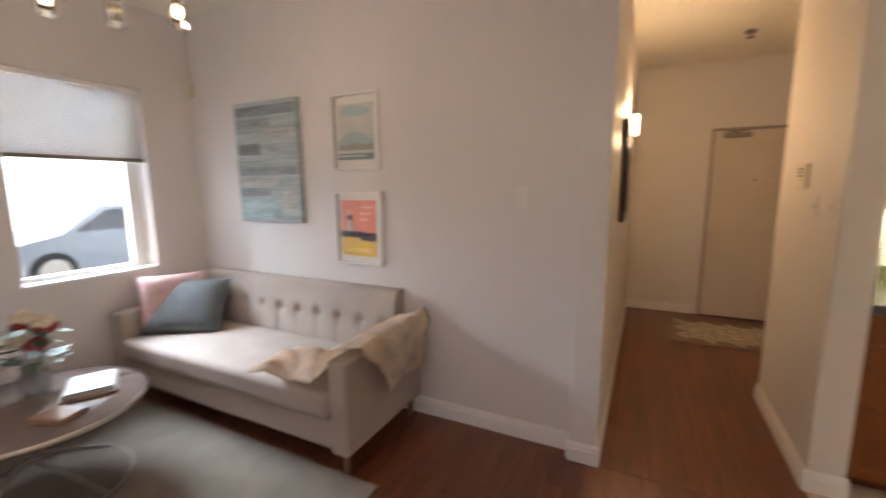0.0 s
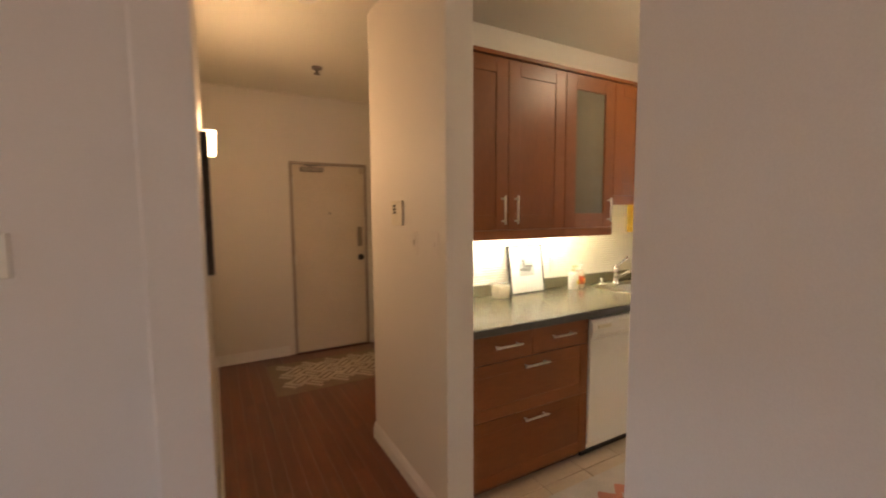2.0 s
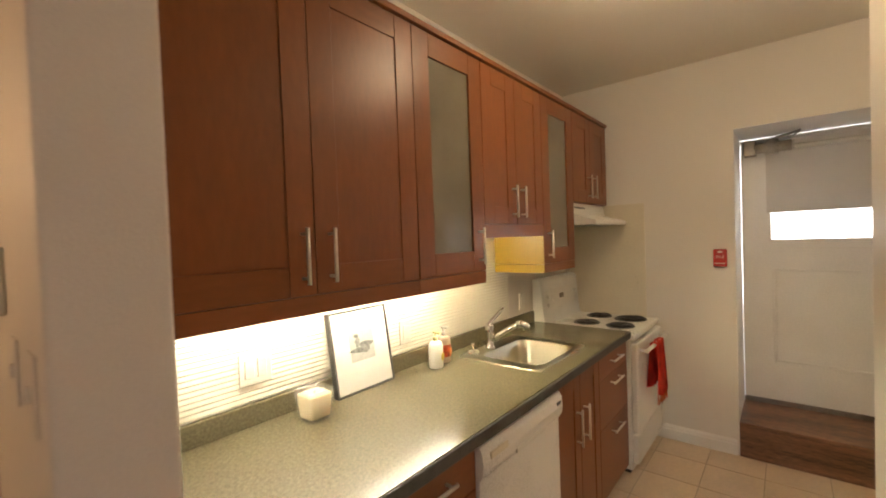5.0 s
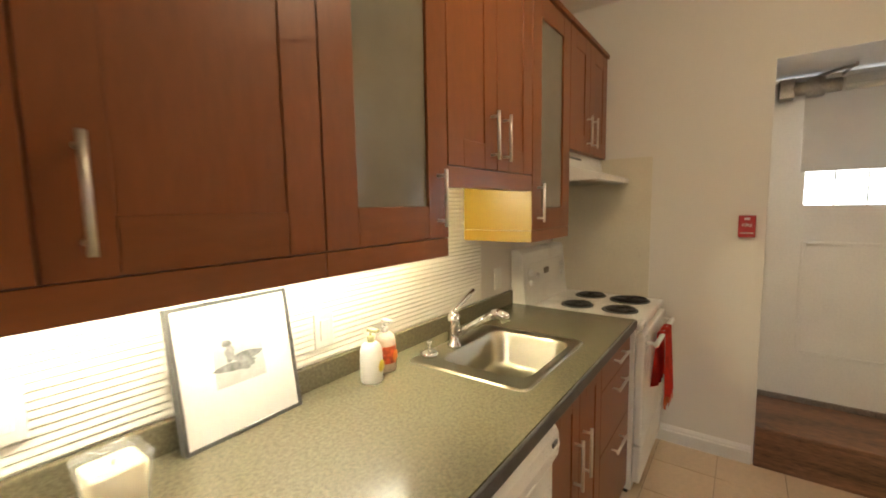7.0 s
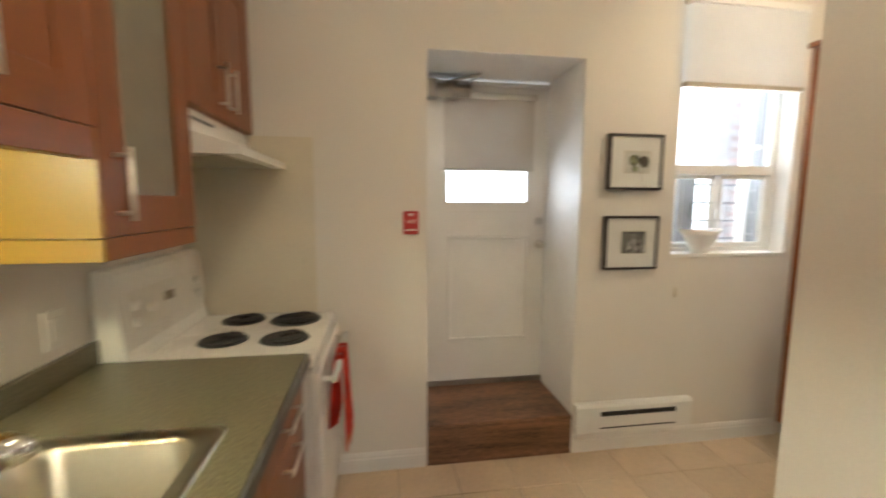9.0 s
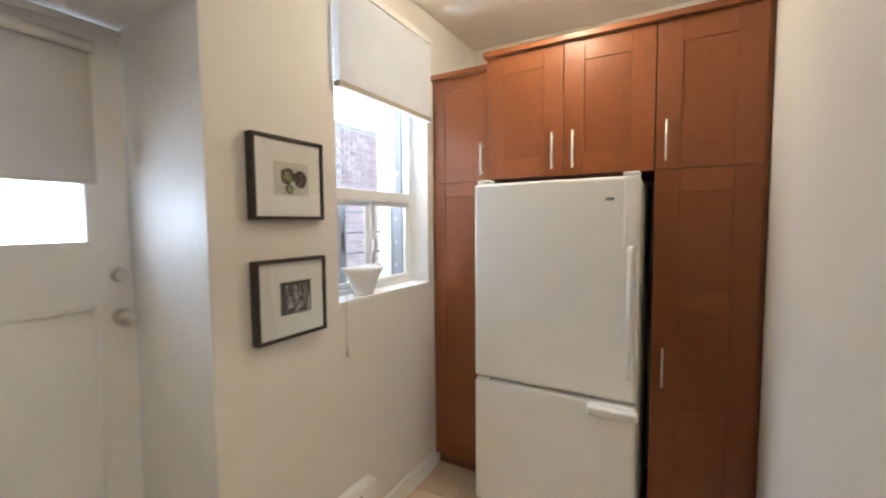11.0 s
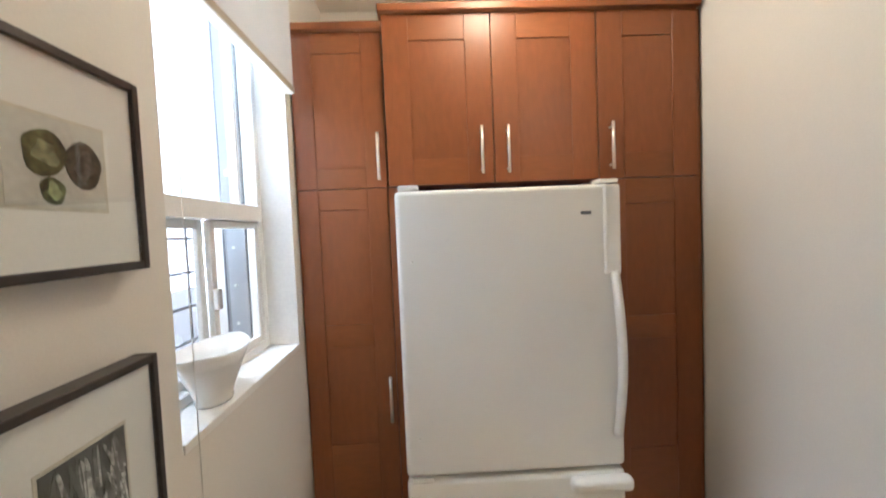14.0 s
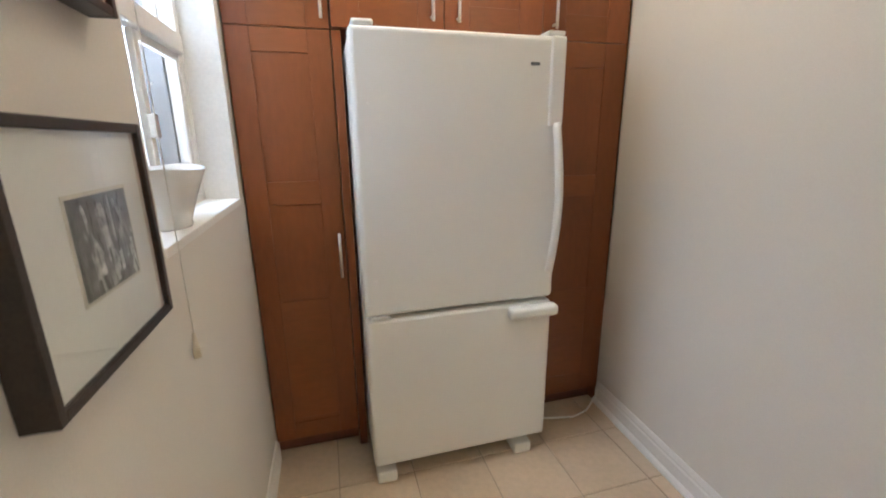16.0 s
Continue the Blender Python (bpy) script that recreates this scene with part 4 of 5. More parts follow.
def framed(y, z, which, label):
    t = thing("framed_print", (EX - 0.001, y, z), label, "picture", "prints beside the door")
    w, h, d = 0.324, 0.302, 0.036
    b = 0.013
    bm = bmesh.new()
    for lo, hi in (((-d, -w / 2, -h / 2), (0, -w / 2 + b, h / 2)), ((-d, w / 2 - b, -h / 2), (0, w / 2, h / 2)), ((-d, -w / 2 + b, -h / 2), (0, w / 2 - b, -h / 2 + b)), ((-d, -w / 2 + b, h / 2 - b), (0, w / 2 - b, h / 2))):
        box(lo, hi, 0.0012, 1, bm)
    part("frame", bm, DARKWOOD, t)
    m = part("mount", box((-d + 0.009, -w / 2 + b, -h / 2 + b), (-0.004, w / 2 - b, h / 2 - b)), MAT_BOARD, t)
    x = -d + 0.008
    part("mount_edge", box((x - 0.0004, -0.088, -0.062), (x + 0.002, 0.071 - 0.008 * which, 0.061 + 0.007 * which)), mat("bevel", (0.60, 0.56, 0.46), 0.8), m)
    if which == 0:
        part("print", box((x - 0.0012, -0.083, -0.057), (x + 0.001, 0.066, 0.056)), PAPER, m)
        for k, (cy, cz, r, col) in enumerate(((0.012, 0.010, 0.031, (0.085, 0.092, 0.035)), (-0.047, 0.002, 0.031, (0.055, 0.05, 0.035)), (0.004, -0.037, 0.018, (0.12, 0.14, 0.06)))):
            mm = mat("botanical", col, 0.8, vary=0.5, scale=30, grain=90)
            part("figure", plate(leaf_blob(cy, cz, r, r, 0, wob=0.08, seed=k), "x", x - 0.0022, x - 0.0013), mm, m)
            part("core", plate(leaf_blob(cy, cz, r * 0.55, r * 0.6, 0, wob=0.3, seed=k + 9), "x", x - 0.0030, x - 0.0023), mat("botanical_core", tuple(min(1, c * 2.0 + 0.05) for c in col), 0.8, vary=0.5, scale=40), m)
    else:
        part("print", box((x - 0.0012, -0.083, -0.057), (x + 0.001, 0.058, 0.063)), mat("photo_black", (0.03, 0.03, 0.028), 0.7, vary=0.3), m)
        r = random.Random(7)
        bm = bmesh.new()
        grey = bmesh.new()
        for k in range(96):
            cy, cz = r.uniform(-0.078, 0.053), r.uniform(-0.063, 0.040)
            ln, an, wd = r.uniform(0.03, 0.062), r.gauss(0.12, 0.16), r.uniform(0.0016, 0.0048)
            dy, dz = math.sin(an) * ln / 2, math.cos(an) * ln / 2
            cz = max(-0.055 + dz, min(0.061 - dz, cz))
            cy = max(-0.076 + abs(dy), min(0.051 - abs(dy), cy))
            pts = [(cy - dy - wd, cz - dz), (cy - dy + wd, cz - dz), (cy + dy * 0.6 + wd * 0.8, cz + dz * 0.6), (cy + dy, cz + dz), (cy + dy * 0.6 - wd * 0.8, cz + dz * 0.6)]
            plate(pts, "x", x - 0.0020 - 0.00001 * k, x - 0.0013, grey if k % 5 in (0, 2, 3) else bm)
        part("shaded_reeds", grey, mat("photo_grey", (0.13, 0.13, 0.12), 0.7, vary=0.5, scale=60), m)
        part("reeds", bm, mat("photo_light", (0.50, 0.50, 0.47), 0.7, vary=0.5, scale=60), m)
    pn = part("glass", box((-d + 0.0030, -w / 2 + b, -h / 2 + b), (-d + 0.0045, w / 2 - b, h / 2 - b)), GLASS, t)
    pn.visible_shadow = False
    return t


framed(1.782, 1.691, 0, "black-brown framed botanical print of three seed pods")
framed(1.782, 1.244, 1, "black-brown framed black and white photograph of reeds")

# ---- tall units and fridge ----
TF = 0.695          # carcass front of the tall units


def tall(x_right, x_left, front, tiers, label, top=2.375, rail=0.100):
    """Faces +y: local x runs from the unit's left-hand side as one faces it (large world x) to its right."""
    t = thing("tall_cabinet", Matrix.Translation((x_left, front, 0)) @ pose(0, 0, 0, 0, 0, 180), label, "cabinet", "cherry tall cabinets")
    w, d = x_left - x_right, front - 0.105
    z_low = tiers[0][0]
    part("carcass", box((0, 0.0, z_low), (w, d, top)), CHERRY_SHADED, t)
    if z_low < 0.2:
        part("toe_kick", box((0, 0.035, 0.0), (w, 0.05, z_low - 0.001)), CHERRY_SHADED, t)
    for z0, z1, doors in tiers:
        for a, b, hx, h0, sp in doors:
            dr = shaker(t, a, b, z0, z1, rail=rail, split=sp)
            if hx is not None:
                bar_handle(dr, (hx, -0.02, h0), (hx, -0.02, h0 + 0.182), (0, -0.032, 0))
    part("cornice", box((-0.012, -0.045, top + 0.001), (w + 0.004, d, top + 0.030), 0.004), CHERRY_H, t)
    return t


ZS = 1.757
tall(4.735, 5.090, 0.672, [(0.085, ZS, [(0, 0.355, 0.332, 0.830, [(0.188, 0.735), (1.130, 1.220)])]), (ZS, 2.36, [(0, 0.355, 0.326, 1.785, None)])], "tall narrow cherry wood pantry unit beside the window", top=2.36, rail=0.080)
tall(3.900, 4.731, TF, [(ZS + 0.002, 2.412, [(0.0, 0.418, 0.368, 1.793, None), (0.418, 0.831, 0.470, 1.793, None)])], "cherry wood bridge cabinet above the fridge", top=2.412)
tall(3.495, 3.898, TF, [(0.085, ZS, [(0, 0.403, 0.050, 0.760, [(0.188, 0.658), (1.111, 1.205)])]), (ZS, 2.412, [(0, 0.403, 0.045, 1.793, None)])], "tall cherry wood pantry unit beside the wall", top=2.412)
t = thing("filler_panel", (3.4765, 0.60, 0), "cherry filler strip between pantry unit and wall", "panel")
part("panel", box((0, 0, 0.0), (0.018, 0.100, 2.412)), CHERRY, t)

t = thing("end_panel", (4.699, 0.11, 0), "cherry end panel between pantry unit and fridge", "panel")
part("panel", box((0, 0, 0), (0.0335, 0.59, 1.755)), CHERRY, t)

t = thing("fridge", Matrix.Translation((4.692, 0.965, 0)) @ pose(0, 0, 0, 0, 0, 180), "white bottom-freezer fridge with moulded handles", "fridge")
w = 0.756
part("body", box((0.004, 0.062, 0.055), (w - 0.004, 0.83, 1.705), 0.008), FRIDGE, t)
dr = part("fridge_door", box((0.0, 0.0, 0.742), (w, 0.058, 1.715), 0.016, 3), FRIDGE, t)
part("badge", box((0.62, -0.0025, 1.615), (0.655, 0.0005, 1.626), 0.001), GREYMETAL, dr, "grey maker's badge")
for z in (0.876, 1.48):
    part("screw_cover", lathe([(0.006, 0.0), (0.005, 0.003), (0.0, 0.004)], 12), FRIDGE, dr).matrix_basis = pose(0.048, 0, z, 90)
bm = bmesh.new()
prof = []
for k in range(21):
    s = k / 20
    z = 0.86 + 0.56 * s
    y = -0.014 - 0.036 * math.sin(math.pi * min(1, max(0, s)))
    prof.append((w - 0.03 + 0.004 * math.sin(s * 3.14), y, z))
tube(prof, 0.015, 10, bm)
part("door_handle", bm, FRIDGE, dr, "white bowed handle")
part("handle_base", box((w - 0.062, -0.016, 1.41), (w - 0.006, 0.001, 1.712), 0.008), FRIDGE, dr)
dz = part("freezer_drawer", box((0.0, 0.0, 0.085), (w, 0.058, 0.728), 0.016, 3), FRIDGE, t)
part("drawer_handle", box((w - 0.20, -0.045, 0.672), (w + 0.012, 0.004, 0.722), 0.018, 4), FRIDGE, dz, "ivory moulded drawer pull")
part("hinge_cover", box((0.012, 0.01, 1.716), (0.082, 0.08, 1.735), 0.008), FRIDGE, t)
part("handle_cap", box((w - 0.07, 0.0, 1.716), (w - 0.004, 0.075, 1.732), 0.006), FRIDGE, t)
part("middle_hinge", box((0.02, -0.004, 0.729), (0.09, 0.05, 0.7415), 0.002), PLASTIC, t)
part("grille", box((0.02, 0.08, 0.03), (w - 0.02, 0.10, 0.083)), BLACK, t)
for x in (0.03, w - 0.12):
    part("foot", box((x - 0.02, 0.005, 0.0), (x + 0.06, 0.10, 0.052), 0.006), PLASTIC, t, "white levelling foot cover")
t = thing("power_cord", (3.70, 0.74, 0), "white power cable trailing on the floor beside the fridge", "cable")
part("cable", tube([(0.26, -0.02, 0.005), (0.18, 0.02, 0.005), (0.08, 0.05, 0.005), (-0.02, 0.07, 0.006), (-0.10, 0.06, 0.02), (-0.17, 0.03, 0.07), (-0.19, 0.01, 0.09)], 0.0045, 8), PLASTIC, t)

# canvas on the kitchen's south wall
t = thing("canvas_painting", (1.955, SY + 0.001, 1.322), "wide unframed stretched canvas with a dull beige edge", "picture")
CANV = mat("abstract_canvas", (0.45, 0.16, 0.10), 0.8, vary=0.3, scale=2.2, grain=60, second=(0.10, 0.22, 0.20))
part("stretcher", box((0, 0, -0.5), (0.85, 0.0115, 0.5)), mat("canvas_edge", (0.34, 0.30, 0.23), 0.8, vary=0.15), t, "dull beige canvas edge")
part("canvas", box((0, 0.012, -0.5), (0.85, 0.014, 0.5), 0.0006, 1), CANV, t)

# ---- hall ----
t = thing("door_2", (1.555, HN, 0), "cream painted flat entrance door with a closer", "door", kind="structure")
fm = bmesh.new()
for lo, hi in (((0, -0.018, 0), (0.03, 0.02, 2.055)), ((0.800, -0.018, 0), (0.830, 0.02, 2.055)), ((0.03, -0.018, 2.025), (0.800, 0.02, 2.055))):
    box(lo, hi, 0.003, 1, fm)
DOORC = mat("door_cream", (0.66, 0.58, 0.47), 0.45, vary=0.03, scale=2)
part("frame", fm, mat("frame_grey", (0.36, 0.30, 0.25), 0.45, vary=0.05), t)
lf = part("leaf", box((0.034, -0.012, 0.012), (0.796, -0.001, 2.021), 0.002), DOORC, t)
part("lock_plate", box((0.712, -0.017, 1.14), (0.768, -0.012, 1.36), 0.003), mat("lock_steel", (0.30, 0.25, 0.20), 0.45, vary=0.1), lf, "steel lock plate")
kb = bmesh.new()
bmesh.ops.create_uvsphere(kb, u_segments=16, v_segments=10, radius=0.034)
bmesh.ops.transform(kb, matrix=Matrix.Translation((0.732, -0.060, 1.020)), verts=kb.verts[:])
rod((0.732, -0.012, 1.020), (0.732, -0.05, 1.020), 0.014, bm=kb)
for fc in kb.faces:
    fc.smooth = True
part("knob", kb, BLACK, lf, "dark round door knob")
part("peephole", rod((0.408, -0.012, 1.512), (0.408, -0.016, 1.512), 0.010), BLACK, lf)
for z in (0.25, 1.02, 1.84):
    part("hinge", rod((0.032, -0.020, z - 0.05), (0.032, -0.020, z + 0.05), 0.008), NICKEL, lf)
part("contact_plate", box((0.745, -0.028, 1.945), (0.800, -0.0185, 2.020), 0.004), mat("contact_beige", (0.50, 0.42, 0.34), 0.5, vary=0.05), lf, "beige alarm contact")
part("floor_sill", box((0.0, -0.05, 0.001), (0.830, 0.0, 0.012)), mat("sill_wood", (0.10, 0.035, 0.018), 0.4, vary=0.2), t)
t = thing("door_closer", (1.66, HN - 0.045, 1.975), "brown metal door closer on the entrance door", "door closer", "door closers")
part("body", box((0.0, -0.02, -0.025), (0.24, 0.032, 0.025), 0.010), BRONZE, t)
part("arm", tube([(0.12, -0.02, 0.027), (0.02, -0.10, 0.035), (0.16, -0.04, 0.040), (0.22, 0.02, 0.05)], 0.007, 6), BRONZE, t)
# sconce
t = thing("wall_sconce", (0.802, 4.70, 1.86), "white glass wall sconce, lit, on the hall wall", "lamp")
part("backplate", box((0, -0.05, -0.02), (0.015, 0.05, 0.14), 0.005), BRONZE, t)
part("arm", rod((0.014, 0, 0.03), (0.04, 0, 0.03), 0.008), BRONZE, t)
part("shade", lathe([(0.024, 0.0), (0.031, 0.02), (0.033, 0.08), (0.035, 0.15), (0.032, 0.15), (0.030, 0.08), (0.022, 0.004)], 24, centre=(0.040, 0, 0.0)), glow("sconce_glass", (1.0, 0.78, 0.46), 6.0), t, "lit frosted glass shade")
# dark framed mirror
t = thing("wall_mirror", (0.802, 4.05, 1.215), "tall mirror in a thick black wooden frame", "mirror")
w, h, d = 0.50, 0.68, 0.030
bm = bmesh.new()
for lo, hi in (((0, 0, 0), (d, 0.05, h)), ((0, w - 0.05, 0), (d, w, h)), ((0, 0.05, 0), (d, w - 0.05, 0.05)), ((0, 0.05, h - 0.05), (d, w - 0.05, h))):
    box(lo, hi, 0.003, 1, bm)
part("frame", bm, DARKWOOD, t)
part("mirror_glass", box((0.002, 0.05, 0.05), (0.012, w - 0.05, h - 0.05)), CHROME, t)
# detectors, heads
for (x, y), lab in (((1.67, 5.47), "small brown sprinkler head on the ceiling"),):
    t = thing("sprinkler", (x, y, CH), lab, "sprinkler")
    part("rose", lathe([(0.0, 0.0), (0.045, 0.0), (0.04, -0.015), (0.015, -0.02), (0.0, -0.02)], 18), BRONZE, t)
    part("head", lathe([(0.010, -0.02), (0.010, -0.045), (0.028, -0.05), (0.028, -0.056), (0.0, -0.058)], 14), BRONZE, t)
t = thing("smoke_alarm", (1.354, 4.29, CH), "round white smoke alarm on the hall ceiling", "smoke alarm")
part("body", lathe([(0.065, 0.0), (0.065, -0.02), (0.052, -0.036), (0.0, -0.040)], 24), PLASTIC, t)
# intercom and thermostat on the partition
t = thing("intercom", (PX0, 3.92, 1.506), "ivory wall intercom panel with three black buttons", "intercom")
part("case", box((-0.013, -0.074, -0.068), (0, 0.074, 0.068), 0.005), CREAM, t)
for z in (0.04, 0.022, 0.004):
    part("button", box((-0.017, 0.006, z - 0.006), (-0.0125, 0.042, z + 0.006), 0.002), BLACK, t)
for y, z in ((3.71, 1.355), (3.49, 1.36)):
    t = thing("light_switch", (PX0, y, z), "cream painted-over wall switch plate", "switch", "hall switches")
    part("plate", box((-0.005, -0.036, -0.058), (0, 0.036, 0.058), 0.003), PAINT, t)
    part("toggle", box((-0.011, -0.006, -0.012), (-0.0045, 0.006, 0.012), 0.002), PAINT, t)
t = thing("light_switch", (0.352, LN, 1.407), "white wall light switch beside the hall", "switch", "hall switches")
part("plate", box((-0.036, -0.008, -0.058), (0.036, 0, 0.058), 0.003), PLASTIC, t)
part("toggle", box((-0.006, -0.017, -0.014), (0.006, -0.0075, 0.014), 0.002), PLASTIC, t)


def patterned_rug(name, x0, y0, x1, y1, ground, line, label, step, kind="key"):
    t = thing(name, (x0, y0, 0.0), label, "rug")
    w, d = x1 - x0, y1 - y0
    part("woven_ground", box((0, 0, 0.001), (w, d, 0.009), 0.003), ground, t)
    bm = bmesh.new()
    th = step * (0.10 if kind == "key" else 0.13)

    def bar(a, b):
        a, b = Vector((*a, 0)), Vector((*b, 0))
        dd = (b - a).normalized()
        s = Vector((-dd.y, dd.x, 0)) * th
        q = [a - dd * th * 0.6 - s, b + dd * th * 0.6 - s, b + dd * th * 0.6 + s, a - dd * th * 0.6 + s]
        if all(0.012 < p.x < w - 0.012 and 0.012 < p.y < d - 0.012 for p in q):
            plate([(p.x, p.y) for p in q], "z", 0.0085, 0.0118 + 0.00001 * (len(bm.verts) % 7), bm)
    nx, ny = int(w / step) + 2, int(d / step) + 2
    if kind == "key":
        nx = ny = 14
    if kind == "key":
        for i in range(-1, nx):
            for j in range(-1, ny):
                x, y, s = i * step, j * step, step
                u, v = Vector((0.72, 0.72)), Vector((-0.72, 0.72))
                c = Vector((w / 2, d / 2)) + u * (i - nx / 2) * s + v * (j - ny / 2) * s
                along, across = (u, v) if (i + j) % 2 else (v, u)
                for q in (-0.34, 0.0, 0.34):
                    m0 = c + across * q * s
                    bar(m0 - along * s * (0.5 if q else 0.34), m0 + along * s * (0.5 if q else 0.34))
    else:
        for i in range(-1, nx):
            for j in range(-1, ny):
                x, y, s = i * step, j * step, step
                bar((x, y), (x + s * 0.5, y + s * 0.5))
                bar((x + s * 0.5, y + s * 0.5), (x + s, y))
                bar((x + s * 0.5, y + s * 0.12), (x + s * 0.5, y + s * 0.30))
    part("pattern", bm, line, t)
    return t


patterned_rug("door_mat_rug", 1.235, 5.33, 2.40, 6.10, mat("rug_ground", (0.27, 0.215, 0.16), 0.95, vary=0.08, grain=260, bump=0.1), mat("rug_line", (0.55, 0.48, 0.38), 0.95, vary=0.1, grain=260, bump=0.1), "taupe rug with a cream key pattern before the entrance door", 0.16)
patterned_rug("kitchen_rug", 1.985, 2.62, 3.27, 3.33, mat("rug_white", (0.62, 0.55, 0.47), 0.95, vary=0.08, grain=260, bump=0.1), mat("rug_coral", (0.62, 0.25, 0.17), 0.95, vary=0.1, grain=260, bump=0.1), "white rug with a coral zigzag pattern before the drawers", 0.13, "zig")

# ---- living room ----
SOFA = mat("sofa_linen", (0.42, 0.36, 0.31), 0.92, vary=0.05, scale=5, grain=330, bump=0.10)
t = thing("sofa", (-2.33, 2.465, 0), "beige linen three-seat sofa with a button-tufted back", "sofa")
W, D = 2.045, 0.735
part("base", box((0.012, 0.02, 0.13), (W - 0.012, D - 0.01, 0.30), 0.02), SOFA, t)
part("seat_cushion", box((0.115, -0.012, 0.303), (W - 0.115, D - 0.13, 0.445), 0.035, 4), SOFA, t)
for x0, x1 in ((0.0, 0.112), (W - 0.112, W)):
    part("arm", box((x0, 0.0, 0.125), (x1, D, 0.625), 0.018, 3), SOFA, t)
nb, zb = 10, 0.61
bm = bmesh.new()
nx, nz = 90, 20
grid = []
bw = W - 0.23
for j in range(nz + 1):
    z = 0.40 + (0.82 - 0.40) * j / nz
    row = []
    for i in range(nx + 1):
        x = 0.115 + bw * i / nx
        u = (x - 0.115) / bw * nb
        du = abs(u - math.floor(u) - 0.5)
        dent = 0.034 * math.exp(-((du * bw / nb) ** 2 + (z - zb) ** 2) / 0.0009)
        crease = 0.010 * math.exp(-((du * bw / nb) ** 2) / 0.0003) * (1 if z < zb else 0.25)
        y = D - 0.135 + 0.05 * j / nz + dent + crease + (0.02 * max(0, (j - nz + 3) / 3) ** 2)
        row.append(bm.verts.new((x, y, z)))
    grid.append(row)
back = [[bm.verts.new((v.co.x, D + 0.002, v.co.z)) for v in row] for row in (grid[0], grid[-1])]
for a, b in zip(grid, grid[1:]):
    for i in range(nx):
        f = bm.faces.new((a[i], a[i + 1], b[i + 1], b[i]))
        f.smooth = True
for i in range(nx):
    bm.faces.new((grid[-1][i], grid[-1][i + 1], back[1][i + 1], back[1][i]))
    bm.faces.new((back[0][i], back[0][i + 1], back[1][i + 1], back[1][i]))
bm.faces.new([r[0] for r in grid] + [back[1][0], back[0][0]])
bm.faces.new([r[-1] for r in grid][::-1] + [back[0][-1], back[1][-1]])
bk = part("backrest", bm, SOFA, t)
for k in range(nb):
    b2 = bmesh.new()
    bmesh.ops.create_uvsphere(b2, u_segments=10, v_segments=6, radius=0.014)
    bmesh.ops.transform(b2, matrix=Matrix.Translation((0.115 + bw * (k + 0.5) / nb, D - 0.078, zb)), verts=b2.verts[:])
    part("button", b2, SOFA, bk)
for x in (0.05, W - 0.05):
    for y in (0.05, D - 0.05):
        part("leg", rod((x, y, 0.126), (x, y, 0.0), 0.022, 10, r2=0.014), mat("sofa_leg", (0.20, 0.13, 0.08), 0.4), t)


def pillow(x, y, z, s, m, label, rot, name="cushion", tall=1.0):
    t = thing(name, Matrix.Translation((x, y, z)) @ pose(0, 0, 0, *rot), label, "cushion", "sofa cushions")
    bm = bmesh.new()
    n = 14
    for side in (1, -1):
        g = []
        for j in range(n + 1):
            row = []
            for i in range(n + 1):
                u, v = 2 * i / n - 1, 2 * j / n - 1
                th = 0.075 * max(0.0, (1 - u ** 4) * (1 - v ** 4)) ** 0.5 + 0.004 * noise.noise((u * 2 + x, v * 2, side))
                pinch = 1 - 0.06 * (1 - u * u) * v * v - 0.06 * (1 - v * v) * u * u
                row.append(bm.verts.new((u * s / 2 * pinch, side * th, v * s / 2 * pinch * tall)))
            g.append(row)
        for a, b in zip(g, g[1:]):
            for i in range(n):
                f = bm.faces.new((a[i], a[i + 1], b[i + 1], b[i]) if side < 0 else (a[i], b[i], b[i + 1], a[i + 1]))
                f.smooth = True
    bmesh.ops.remove_doubles(bm, verts=bm.verts[:], dist=0.002)
    part("cover", bm, m, t)


pillow(-2.02, 2.82, 0.610, 0.52, mat("velvet_grey", (0.125, 0.14, 0.15), 0.75, vary=0.2, scale=5, grain=200, bump=0.05), "dark grey velvet cushion leaning on the sofa", (-38, 3, 35), tall=0.86)
pillow(-2.13, 2.80, 0.645, 0.45, mat("pillow_pink", (0.55, 0.36, 0.33), 0.9, vary=0.1, scale=12, grain=200, bump=0.08), "pale pink patterned cushion leaning in the corner", (-22, 0, 62), tall=0.92)

